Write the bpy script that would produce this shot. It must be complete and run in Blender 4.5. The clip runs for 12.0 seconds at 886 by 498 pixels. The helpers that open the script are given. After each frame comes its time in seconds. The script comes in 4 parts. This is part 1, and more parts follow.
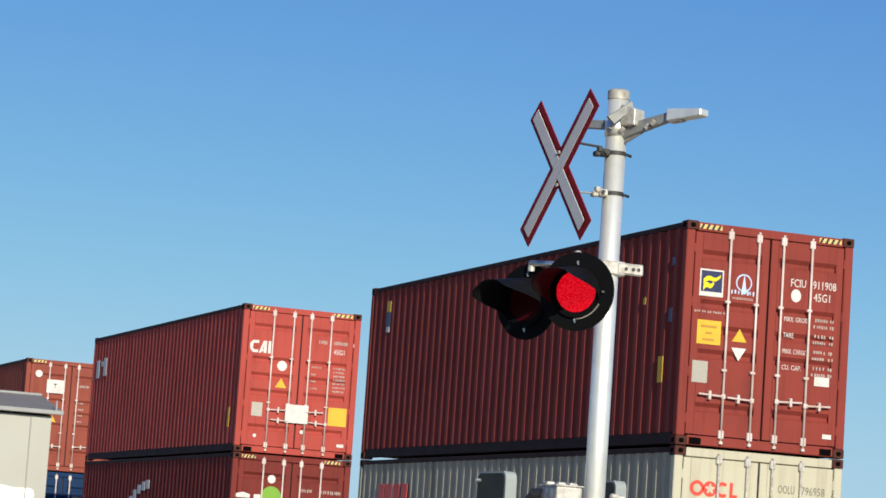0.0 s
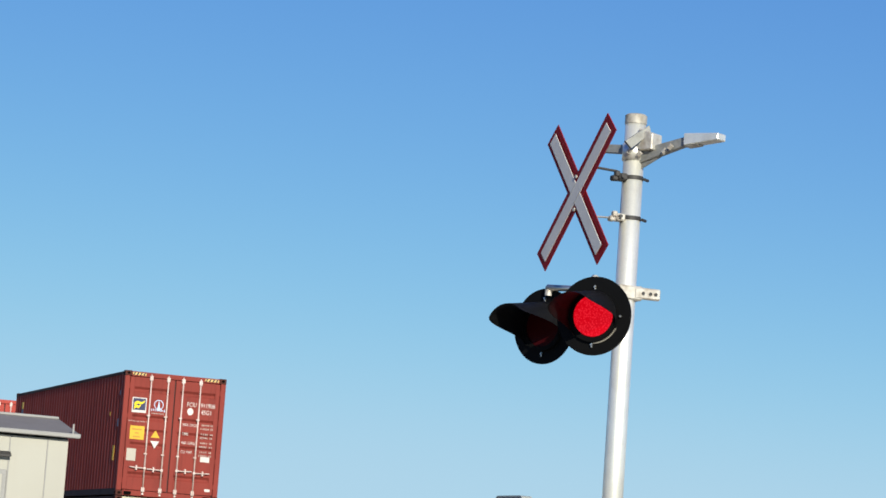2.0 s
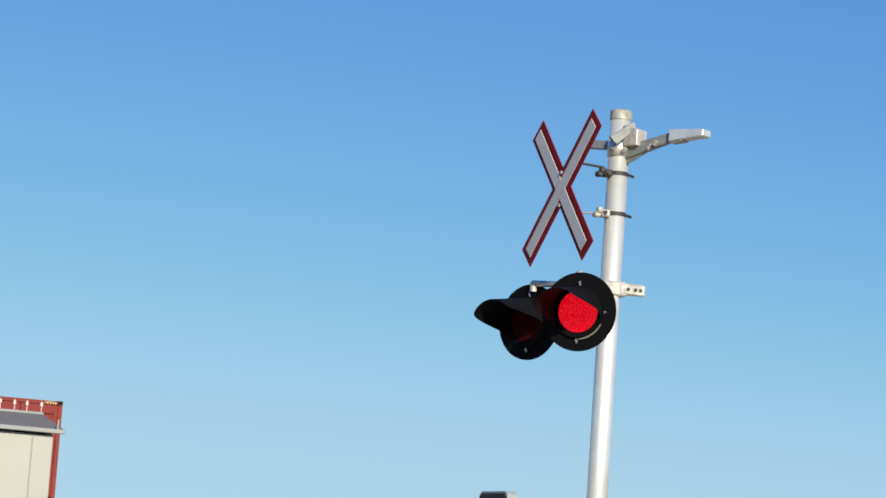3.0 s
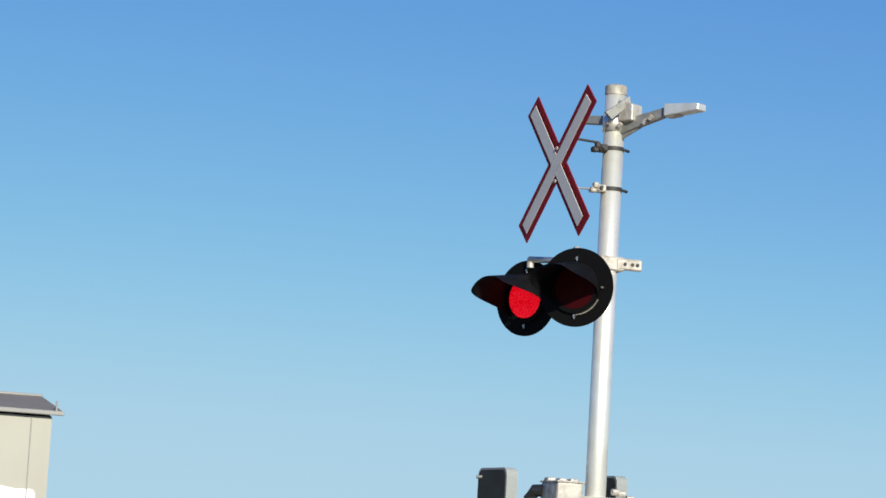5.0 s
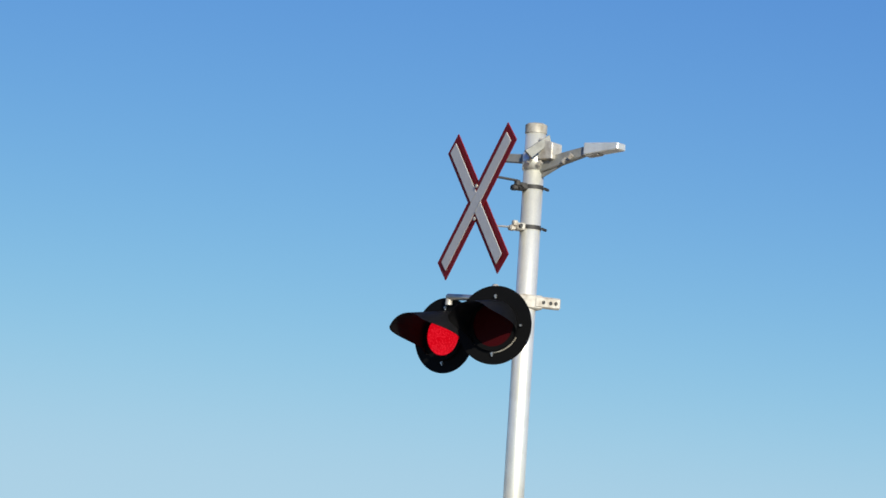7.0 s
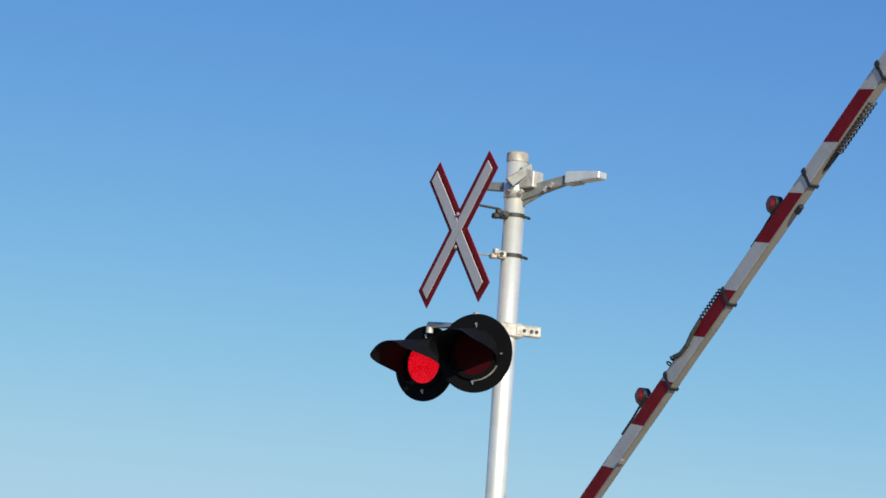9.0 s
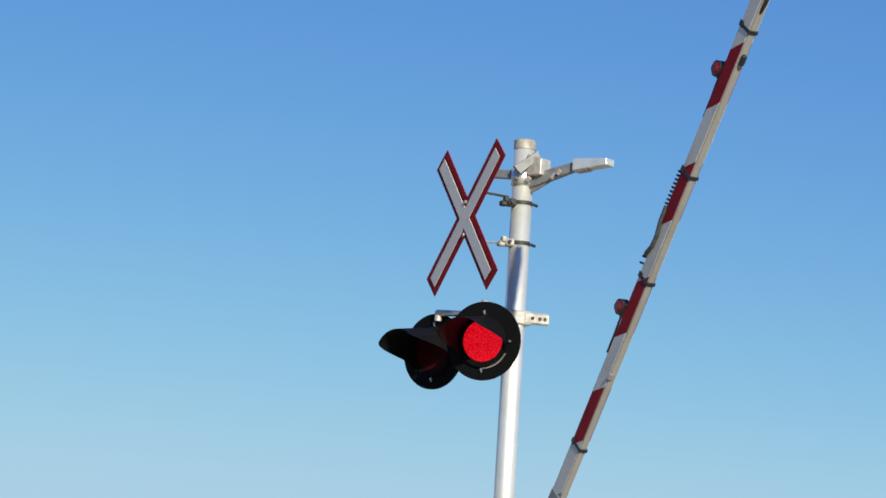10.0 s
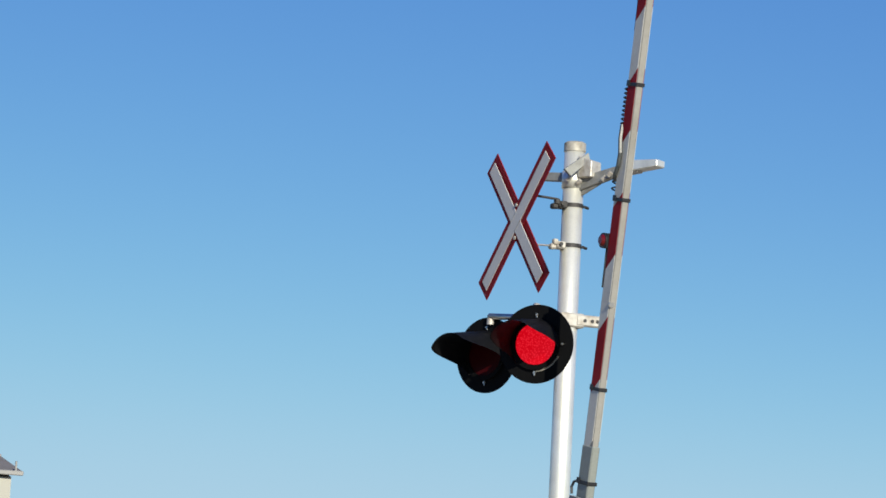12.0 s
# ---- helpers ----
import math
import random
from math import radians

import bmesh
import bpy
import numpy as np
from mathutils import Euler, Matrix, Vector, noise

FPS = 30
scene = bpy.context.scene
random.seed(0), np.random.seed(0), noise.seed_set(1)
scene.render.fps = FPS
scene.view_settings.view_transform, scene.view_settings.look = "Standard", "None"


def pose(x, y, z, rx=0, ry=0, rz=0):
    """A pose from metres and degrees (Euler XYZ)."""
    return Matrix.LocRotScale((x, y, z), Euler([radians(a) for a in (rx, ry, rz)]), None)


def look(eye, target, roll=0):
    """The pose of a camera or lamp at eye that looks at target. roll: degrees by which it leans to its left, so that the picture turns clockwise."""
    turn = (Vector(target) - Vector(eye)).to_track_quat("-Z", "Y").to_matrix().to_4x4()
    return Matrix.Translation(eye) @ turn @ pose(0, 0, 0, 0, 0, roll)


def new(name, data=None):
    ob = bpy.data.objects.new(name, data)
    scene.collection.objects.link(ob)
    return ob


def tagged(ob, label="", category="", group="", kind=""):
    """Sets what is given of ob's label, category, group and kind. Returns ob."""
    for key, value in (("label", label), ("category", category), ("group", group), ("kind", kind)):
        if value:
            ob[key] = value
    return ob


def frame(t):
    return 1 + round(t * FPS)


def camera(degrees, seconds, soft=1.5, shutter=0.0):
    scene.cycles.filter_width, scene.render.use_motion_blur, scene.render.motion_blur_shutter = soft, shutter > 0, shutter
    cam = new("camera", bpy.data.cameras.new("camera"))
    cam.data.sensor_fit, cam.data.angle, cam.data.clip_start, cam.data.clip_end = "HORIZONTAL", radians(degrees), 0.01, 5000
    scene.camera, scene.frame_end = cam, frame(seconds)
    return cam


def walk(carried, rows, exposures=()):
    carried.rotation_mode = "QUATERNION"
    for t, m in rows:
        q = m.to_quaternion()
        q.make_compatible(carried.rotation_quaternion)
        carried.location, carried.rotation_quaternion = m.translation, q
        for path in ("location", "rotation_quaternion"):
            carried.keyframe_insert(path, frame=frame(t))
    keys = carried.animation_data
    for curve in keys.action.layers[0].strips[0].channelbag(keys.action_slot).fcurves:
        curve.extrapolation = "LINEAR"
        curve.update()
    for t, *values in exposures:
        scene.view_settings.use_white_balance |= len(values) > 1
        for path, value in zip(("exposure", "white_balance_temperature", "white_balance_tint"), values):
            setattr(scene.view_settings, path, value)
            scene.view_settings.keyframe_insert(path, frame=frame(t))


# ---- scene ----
EYE = Vector((0.0, 0.0, 1.6))


def aim(yaw, pitch, roll):
    """Camera pose at the standing eye; yaw is measured to the left from +y."""
    a, b = radians(yaw), radians(pitch)
    way = Vector((-math.sin(a) * math.cos(b), math.cos(a) * math.cos(b), math.sin(b)))
    return look(EYE, EYE + way * 10, roll)


# ---- camera and its walk ----
cam = camera(18.30, 12.0, soft=1.62)
walk(cam, [(t, aim(y, p, r)) for t, y, p, r in (
    (0.0, -20.540, 6.780, 3.892), (0.5, -20.223, 7.147, 3.965), (1.0, -20.108, 7.354, 4.060),
    (1.5, -19.946, 7.240, 4.040), (2.0, -20.148, 7.257, 4.050), (2.5, -20.466, 7.316, 3.910),
    (3.0, -20.468, 7.190, 4.060), (3.6, -20.42, 7.03, 3.930), (4.2, -20.39, 6.82, 3.530),
    (4.8, -20.423, 6.676, 3.353), (5.0, -20.569, 6.720, 3.358), (5.5, -20.836, 7.118, 3.540),
    (6.0, -21.383, 7.341, 3.460), (6.5, -22.039, 7.427, 3.592), (7.0, -22.220, 7.590, 3.767),
    (7.7, -22.41, 7.85, 3.850), (8.4, -22.57, 8.10, 3.920),
    (9.0, -22.578, 8.198, 3.932), (9.5, -22.158, 7.976, 3.810), (10.0, -22.429, 7.938, 3.605),
    (10.5, -23.153, 7.963, 3.251), (11.0, -22.713, 7.668, 3.026), (11.5, -21.815, 7.697, 2.370),
    (12.0, -21.345, 7.957, 2.994))],
     exposures=[(0.0, -0.03), (0.5, -0.08), (1.0, 0.0), (1.5, 0.04), (2.5, 0.03), (3.0, 0.01), (5.0, -0.01), (8.5, -0.03), (10.5, -0.05), (11.0, -0.14), (11.5, -0.07), (12.0, -0.04)])

# ---- sky and sun: low afternoon sun behind the camera ----
SUN_AZ, SUN_EL = 182.0, 25.0
world = bpy.data.worlds.new("sky")
scene.world = world
world.use_nodes = True
wn = world.node_tree
wn.nodes.clear()
sky = wn.nodes.new("ShaderNodeTexSky")
sky.sky_type = "NISHITA"
sky.sun_disc = False
sky.sun_elevation, sky.sun_rotation = radians(SUN_EL), radians(SUN_AZ)
sky.altitude, sky.air_density, sky.dust_density, sky.ozone_density = 0, 0.62, 0.0, 1.0
bg = wn.nodes.new("ShaderNodeBackground")
bg.inputs["Strength"].default_value = 0.15
wo = wn.nodes.new("ShaderNodeOutputWorld")
clear = wn.nodes.new("ShaderNodeHueSaturation")
clear.inputs["Saturation"].default_value = 1.12
split = wn.nodes.new("ShaderNodeSeparateColor")
join = wn.nodes.new("ShaderNodeCombineColor")


def sky_math(operation, value, other):
    """One arithmetic step on a sky channel."""
    node = wn.nodes.new("ShaderNodeMath")
    node.operation = operation
    node.inputs[1].default_value = other
    wn.links.new(value, node.inputs[0])
    return node.outputs[0]


# each channel: a gain that levels off in the haze near the horizon
for ch, (power, gain, haze) in enumerate(((1.0208, 0.4585, 2.8667), (0.8832, 0.7549, 4.4), (0.576, 1.79, 5.5))):
    v = sky_math("POWER", split.outputs[ch], power)
    v = sky_math("MULTIPLY", v, gain)
    v = sky_math("POWER", v, -6.0)
    v = sky_math("ADD", v, haze ** -6.0)
    v = sky_math("POWER", v, -1 / 6)
    wn.links.new(v, join.inputs[ch])
wn.links.new(sky.outputs[0], clear.inputs["Color"])
wn.links.new(clear.outputs[0], split.inputs[0])
wn.links.new(join.outputs[0], bg.inputs[0])
wn.links.new(bg.outputs[0], wo.inputs[0])

sun = new("sun", bpy.data.lights.new("sun", "SUN"))
sun.data.energy, sun.data.angle, sun.data.color = 6.0, radians(0.5), (1.0, 0.955, 0.81)
sd = Vector((math.sin(radians(SUN_AZ)) * math.cos(radians(SUN_EL)),
             math.cos(radians(SUN_AZ)) * math.cos(radians(SUN_EL)), math.sin(radians(SUN_EL))))
sun.matrix_world = look(sd * 60, (0, 0, 0))
scene.view_settings.exposure = 0.0


# ---- materials ----
def material(name, base, rough=0.5, metal=0.0, second=None, amount=0.35, scale=2.0, grain=60.0,
             bump=0.1, streaks=0.0, streak_colour=(0.05, 0.03, 0.02), vary=0.0, spec=0.5):
    """A painted or natural surface: broad stains, fine grain, optional vertical streaks."""
    m = bpy.data.materials.new(name)
    m.use_nodes = True
    n, l = m.node_tree.nodes, m.node_tree.links
    b = n["Principled BSDF"]
    b.inputs["Metallic"].default_value = metal
    b.inputs["Specular IOR Level"].default_value = spec
    co = n.new("ShaderNodeTexCoord")
    big = n.new("ShaderNodeTexNoise")
    big.inputs["Scale"].default_value, big.inputs["Detail"].default_value = scale, 6
    fine = n.new("ShaderNodeTexNoise")
    fine.inputs["Scale"].default_value, fine.inputs["Detail"].default_value = grain, 4
    l.new(co.outputs["Object"], big.inputs["Vector"])
    l.new(co.outputs["Object"], fine.inputs["Vector"])
    ramp = n.new("ShaderNodeMapRange")
    ramp.inputs[1].default_value, ramp.inputs[2].default_value = 0.42, 0.72
    ramp.inputs[4].default_value = amount
    l.new(big.outputs["Fac"], ramp.inputs[0])
    mix = n.new("ShaderNodeMix")
    mix.data_type = "RGBA"
    mix.inputs[6].default_value = (*base, 1)
    mix.inputs[7].default_value = (*(second or [c * 0.6 for c in base]), 1)
    l.new(ramp.outputs[0], mix.inputs[0])
    colour = mix.outputs[2]
    if streaks:
        mp = n.new("ShaderNodeMapping")
        mp.inputs["Scale"].default_value = (9.0, 9.0, 0.55)
        sn = n.new("ShaderNodeTexNoise")
        sn.inputs["Scale"].default_value, sn.inputs["Detail"].default_value = 1.3, 7
        l.new(co.outputs["Object"], mp.inputs["Vector"])
        l.new(mp.outputs[0], sn.inputs["Vector"])
        sr = n.new("ShaderNodeMapRange")
        sr.inputs[1].default_value, sr.inputs[2].default_value, sr.inputs[4].default_value = 0.52, 0.8, streaks
        l.new(sn.outputs["Fac"], sr.inputs[0])
        ms = n.new("ShaderNodeMix")
        ms.data_type = "RGBA"
        ms.inputs[7].default_value = (*streak_colour, 1)
        l.new(sr.outputs[0], ms.inputs[0])
        l.new(colour, ms.inputs[6])
        colour = ms.outputs[2]
    hsv = n.new("ShaderNodeHueSaturation")
    fr = n.new("ShaderNodeMapRange")
    fr.inputs[3].default_value, fr.inputs[4].default_value = 0.86, 1.14
    l.new(fine.outputs["Fac"], fr.inputs[0])
    value = fr.outputs[0]
    if vary:
        oi = n.new("ShaderNodeObjectInfo")
        vr = n.new("ShaderNodeMapRange")
        vr.inputs[3].default_value, vr.inputs[4].default_value = 1 - vary, 1 + vary
        l.new(oi.outputs["Random"], vr.inputs[0])
        mu = n.new("ShaderNodeMath")
        mu.operation = "MULTIPLY"
        l.new(vr.outputs[0], mu.inputs[0])
        l.new(value, mu.inputs[1])
        value = mu.outputs[0]
    l.new(value, hsv.inputs["Value"])
    l.new(colour, hsv.inputs["Color"])
    l.new(hsv.outputs[0], b.inputs["Base Color"])
    rr = n.new("ShaderNodeMapRange")
    rr.inputs[3].default_value, rr.inputs[4].default_value = max(0.02, rough - 0.1), min(1, rough + 0.12)
    l.new(big.outputs["Fac"], rr.inputs[0])
    l.new(rr.outputs[0], b.inputs["Roughness"])
    if bump:
        bp = n.new("ShaderNodeBump")
        bp.inputs["Strength"].default_value, bp.inputs["Distance"].default_value = bump, 0.01
        l.new(fine.outputs["Fac"], bp.inputs["Height"])
        l.new(bp.outputs[0], b.inputs["Normal"])
    return m


def glowing(name, colour, strength, cells=0.0):
    """A lens that gives off light, with the fine rows of its light points."""
    m = bpy.data.materials.new(name)
    m.use_nodes = True
    n, l = m.node_tree.nodes, m.node_tree.links
    b = n["Principled BSDF"]
    b.inputs["Base Color"].default_value = (*[c * 0.08 for c in colour], 1)
    b.inputs["Specular IOR Level"].default_value = 0.1
    b.inputs["Roughness"].default_value = 0.25
    b.inputs["Emission Color"].default_value = (*colour, 1)
    b.inputs["Emission Strength"].default_value = strength
    if cells:
        co = n.new("ShaderNodeTexCoord")
        v = n.new("ShaderNodeTexVoronoi")
        v.inputs["Scale"].default_value, v.inputs["Randomness"].default_value = cells, 0.85
        r = n.new("ShaderNodeMapRange")
        r.inputs[1].default_value, r.inputs[2].default_value = 0.05, 0.55
        r.inputs[3].default_value, r.inputs[4].default_value = 1.0, 0.0
        mx = n.new("ShaderNodeMix")
        mx.data_type = "RGBA"
        mx.inputs[6].default_value = (*[c * 0.66 for c in colour], 1)
        mx.inputs[7].default_value = (1.0, colour[1] + 0.02, colour[2] + 0.03, 1)
        l.new(co.outputs["Object"], v.inputs["Vector"])
        l.new(v.outputs["Distance"], r.inputs[0])
        l.new(r.outputs[0], mx.inputs[0])
        l.new(mx.outputs[2], b.inputs["Emission Color"])
    return m


MAROON = material("maroon_container_paint", (0.222, 0.040, 0.030), 0.6, second=(0.165, 0.033, 0.026), amount=0.5, scale=1.1, streaks=0.55, streak_colour=(0.095, 0.022, 0.018), spec=0.1)
RED = material("red_container_paint", (0.37, 0.062, 0.047), 0.55, second=(0.29, 0.05, 0.038), amount=0.5, scale=1.1, streaks=0.5, streak_colour=(0.18, 0.028, 0.018), spec=0.1)
BROWN_RED = material("brown_red_container_paint", (0.245, 0.060, 0.040), 0.6, second=(0.19, 0.048, 0.033), amount=0.5, scale=1.1, streaks=0.5, streak_colour=(0.12, 0.026, 0.018), spec=0.1)
DARK_RED = material("dark_red_container_paint", (0.165, 0.028, 0.022), 0.6, second=(0.12, 0.024, 0.02), amount=0.5, scale=1.1, streaks=0.55, streak_colour=(0.07, 0.017, 0.014), spec=0.1)
BLUE = material("blue_container_paint", (0.006, 0.027, 0.078), 0.55, second=(0.005, 0.02, 0.055), scale=0.9, streaks=0.3, spec=0.1)
GREY = material("grey_container_paint", (0.38, 0.345, 0.255), 0.65, second=(0.29, 0.26, 0.19), scale=0.9, streaks=0.6, streak_colour=(0.11, 0.085, 0.06), spec=0.12)
CREAM = material("cream_door_paint", (0.45, 0.415, 0.305), 0.55, second=(0.37, 0.33, 0.235), scale=1.1, streaks=0.5, streak_colour=(0.26, 0.19, 0.12), spec=0.3)
# near-black puts the shadow along the bottom rails into the colour
DARK_RAIL = material("dark_rail_tone", (0.030, 0.012, 0.011), 0.75, second=(0.018, 0.010, 0.010), scale=1.5, streaks=0.3, spec=0.2)
CASTING = material("corner_casting_steel", (0.075, 0.026, 0.02), 0.8, second=(0.035, 0.016, 0.014), amount=0.7, scale=8, spec=0.1)
HOLE_SHADE = material("aperture_shade", (0.004, 0.0035, 0.0035), 1.0, bump=0, spec=0.0)
BAR_STEEL = material("galvanised_lock_bar", (0.60, 0.50, 0.45), 0.5, 0.1, second=(0.40, 0.25, 0.20), amount=0.6, scale=5)
GASKET = material("black_door_gasket", (0.035, 0.02, 0.02), 0.8)
WHITE_LABEL = material("white_label", (0.60, 0.57, 0.53), 0.55, second=(0.45, 0.40, 0.36), amount=0.6, scale=7, bump=0.02, spec=0.3)
PALE_YELLOW = material("faded_stripe_yellow", (0.62, 0.44, 0.16), 0.55, second=(0.5, 0.32, 0.1), scale=6, bump=0.02, spec=0.3)
PRINT = material("weathered_white_print", (0.40, 0.33, 0.29), 0.6, second=(0.28, 0.18, 0.15), amount=0.7, scale=14, bump=0.02, spec=0.25)
BRIGHT_YELLOW = material("bright_yellow_label", (0.72, 0.56, 0.02), 0.5, second=(0.62, 0.46, 0.02), scale=6, bump=0.02, spec=0.2)
FADED_INK = material("faded_grey_lettering", (0.16, 0.15, 0.135), 0.7, second=(0.24, 0.21, 0.17), amount=0.7, scale=16, bump=0.02, spec=0.1)
# near-white for a patch of reflected sun on the hut wall
WALL_GLARE = material("wall_glare_white", (0.80, 0.79, 0.75), 0.5, second=(0.74, 0.72, 0.67), scale=3, bump=0.03)
YELLOW = material("yellow_label", (0.60, 0.37, 0.03), 0.55, second=(0.50, 0.28, 0.02), scale=5, bump=0.02, spec=0.3)
GREY_LABEL = material("grey_data_plate", (0.40, 0.36, 0.30), 0.4, 0.3, second=(0.30, 0.27, 0.22), scale=8, bump=0.02)
NAVY = material("navy_label", (0.012, 0.016, 0.07), 0.45, bump=0.02)
LIME = material("lime_label", (0.15, 0.32, 0.016), 0.5, second=(0.11, 0.25, 0.016), scale=6, bump=0.02)
SKY_LABEL = material("pale_blue_label", (0.42, 0.55, 0.72), 0.5, bump=0.02)
LOGO_RED = material("red_lettering", (0.72, 0.05, 0.03), 0.5, bump=0.02)
INK = material("dark_lettering", (0.06, 0.06, 0.06), 0.6, bump=0.02)
BLACK_STRIPE = material("black_stripe", (0.02, 0.018, 0.018), 0.6, bump=0.02)
ALU = material("brushed_aluminium_mast", (0.84, 0.83, 0.75), 0.42, 0.60, second=(0.62, 0.61, 0.54), amount=0.7, scale=5, grain=150, bump=0.05, streaks=0.5, streak_colour=(0.46, 0.45, 0.42))
GALV = material("galvanised_steel", (0.62, 0.61, 0.57), 0.34, 0.85, second=(0.40, 0.385, 0.35), amount=0.7, scale=12, grain=90)
CAST_ALU = material("cast_aluminium", (0.54, 0.51, 0.45), 0.5, 0.35, second=(0.25, 0.20, 0.15), amount=0.8, scale=18)
BRACKET = material("dark_bracket_steel", (0.05, 0.047, 0.045), 0.6, 0.4)
SIGN_WHITE = material("retroreflective_white", (0.60, 0.575, 0.54), 0.6, second=(0.48, 0.455, 0.42), scale=4, bump=0.03, spec=0.15)
SIGN_RED = material("sign_border_red", (0.21, 0.010, 0.015), 0.6, second=(0.15, 0.008, 0.012), scale=5, bump=0.03, spec=0.1)
SIGNAL_BLACK = material("black_signal_paint", (0.0036, 0.0036, 0.0038), 0.62, second=(0.0052, 0.0052, 0.0055), scale=5, grain=120, spec=0.07)
# hood black lifted above SIGNAL_BLACK for the skylight on its top
HOOD_BLACK = material("skylit_black_hood", (0.010, 0.010, 0.011), 0.5, second=(0.016, 0.016, 0.017), amount=0.6, scale=7, grain=120, spec=0.22)
CAP_METAL = material("stained_cast_cap", (0.42, 0.39, 0.33), 0.6, 0.25, second=(0.20, 0.165, 0.12), amount=0.8, scale=22)
# darker copy of GALV, with the top bracket's shade in its colour
SHADED_GALV = material("shaded_galvanised_steel", (0.27, 0.27, 0.25), 0.5, 0.35, second=(0.17, 0.165, 0.15), amount=0.7, scale=14)
LEAD_GREY = material("grey_flat_lead", (0.03, 0.034, 0.034), 0.4, second=(0.09, 0.10, 0.10), amount=0.6, scale=14)
LENS_OFF = material("dark_red_lens", (0.035, 0.002, 0.003), 0.4, bump=0.15, grain=160, spec=0.06)
LENS_ON = glowing("lit_red_lens", (1.0, 0.002, 0.014), 0.95, 80)
GATE_LENS = material("gate_lamp_lens", (0.12, 0.005, 0.005), 0.25, second=(0.05, 0.003, 0.003), scale=20, bump=0.1)
GATE_SHEET = material("gate_white_sheeting", (0.56, 0.545, 0.495), 0.55, second=(0.42, 0.40, 0.355), amount=0.6, scale=4, bump=0.03, spec=0.15)
GATE_RED = material("gate_red_sheeting", (0.25, 0.008, 0.012), 0.55, second=(0.16, 0.006, 0.009), amount=0.6, scale=5, bump=0.03, spec=0.1)
GATE_WHITE = material("gate_arm_white", (0.28, 0.268, 0.24), 0.6, second=(0.20, 0.185, 0.16), amount=0.6, scale=3.5, streaks=0.3, streak_colour=(0.2, 0.17, 0.13), spec=0.3)
CABLE = material("black_cable", (0.015, 0.015, 0.016), 0.5)
WEIGHT = material("counterweight_grey", (0.29, 0.31, 0.30), 0.65, second=(0.22, 0.235, 0.225), scale=5, spec=0.15)
HUT_WALL = material("hut_aluminium_sheet", (0.355, 0.345, 0.295), 0.55, 0.1, second=(0.315, 0.295, 0.25), scale=1.6, streaks=0.2, streak_colour=(0.33, 0.31, 0.265), bump=0.02, grain=300)
WEIGHT_FACE = material("dark_weight_face", (0.045, 0.05, 0.045), 0.7, second=(0.03, 0.033, 0.03), scale=6, spec=0.1)
SLEEVE = material("grey_sleeve_steel", (0.235, 0.25, 0.225), 0.6, 0.1, second=(0.17, 0.18, 0.16), scale=6)
HUT_ROOF = material("hut_roof_sheet", (0.175, 0.16, 0.15), 0.7, 0.0, second=(0.13, 0.12, 0.11), scale=3, spec=0.15)
HUT_TRIM = material("hut_trim", (0.27, 0.265, 0.25), 0.55, 0.1, second=(0.20, 0.195, 0.18), scale=4)
EARTH = material("dry_gravel_ground", (0.33, 0.28, 0.215), 0.95, second=(0.20, 0.18, 0.12), amount=0.8, scale=0.35, grain=14, bump=0.6)
BALLAST = material("ballast_stone", (0.25, 0.235, 0.22), 0.95, second=(0.14, 0.13, 0.12), amount=0.8, scale=9, grain=30, bump=1.0)
RAIL = material("rail_steel", (0.16, 0.10, 0.075), 0.5, 0.7, second=(0.10, 0.06, 0.05), scale=6)
TIE = material("timber_sleeper", (0.09, 0.07, 0.055), 0.9, second=(0.05, 0.04, 0.035), scale=5, streaks=0.4, vary=0.2)
CONCRETE = material("concrete_base", (0.42, 0.40, 0.37), 0.9, second=(0.30, 0.29, 0.26), scale=4)
WAGON = material("wagon_paint", (0.20, 0.15, 0.05), 0.6, second=(0.12, 0.08, 0.04), scale=1.5, streaks=0.4)
WHEEL = material("wheel_steel", (0.10, 0.075, 0.06), 0.55, 0.6)


# ---- mesh helpers ----
def part(name, bm, mat, parent=None, label="", smooth=False):
    me = bpy.data.meshes.new(name)
    bmesh.ops.recalc_face_normals(bm, faces=bm.faces)
    bm.to_mesh(me)
    bm.free()
    for p in me.polygons:
        p.use_smooth = smooth
    me.materials.append(mat)
    ob = new(name, me)
    ob.parent = parent
    if label:
        ob["label"] = label
    return ob


def thing(name, m, label, category, group="", kind=""):
    ob = new(name)
    ob.empty_display_size = 0.2
    ob.matrix_basis = m
    return tagged(ob, label, category, group, kind)


def box(bm, x0, x1, y0, y1, z0, z1, bevel=0.0, seg=1):
    g = bmesh.ops.create_cube(bm, size=1)
    for v in g["verts"]:
        v.co = Vector((x0 + (v.co.x + 0.5) * (x1 - x0), y0 + (v.co.y + 0.5) * (y1 - y0), z0 + (v.co.z + 0.5) * (z1 - z0)))
    if bevel:
        edges = list({e for v in g["verts"] for e in v.link_edges})
        bmesh.ops.bevel(bm, geom=edges, offset=bevel, segments=seg, affect="EDGES", profile=0.5)
    return bm


def boxed(x0, x1, y0, y1, z0, z1, bevel=0.0, seg=1):
    return box(bmesh.new(), x0, x1, y0, y1, z0, z1, bevel, seg)


def tube(bm, a, b, r, sides=12, r2=None):
    """A closed cylinder or cone from a to b."""
    a, b = Vector(a), Vector(b)
    d = b - a
    q = d.to_track_quat("Z", "Y").to_matrix().to_4x4()
    bmesh.ops.create_cone(bm, cap_ends=True, segments=sides, radius1=r, radius2=r if r2 is None else r2, depth=d.length,
                          matrix=Matrix.Translation((a + b) / 2) @ q)
    return bm


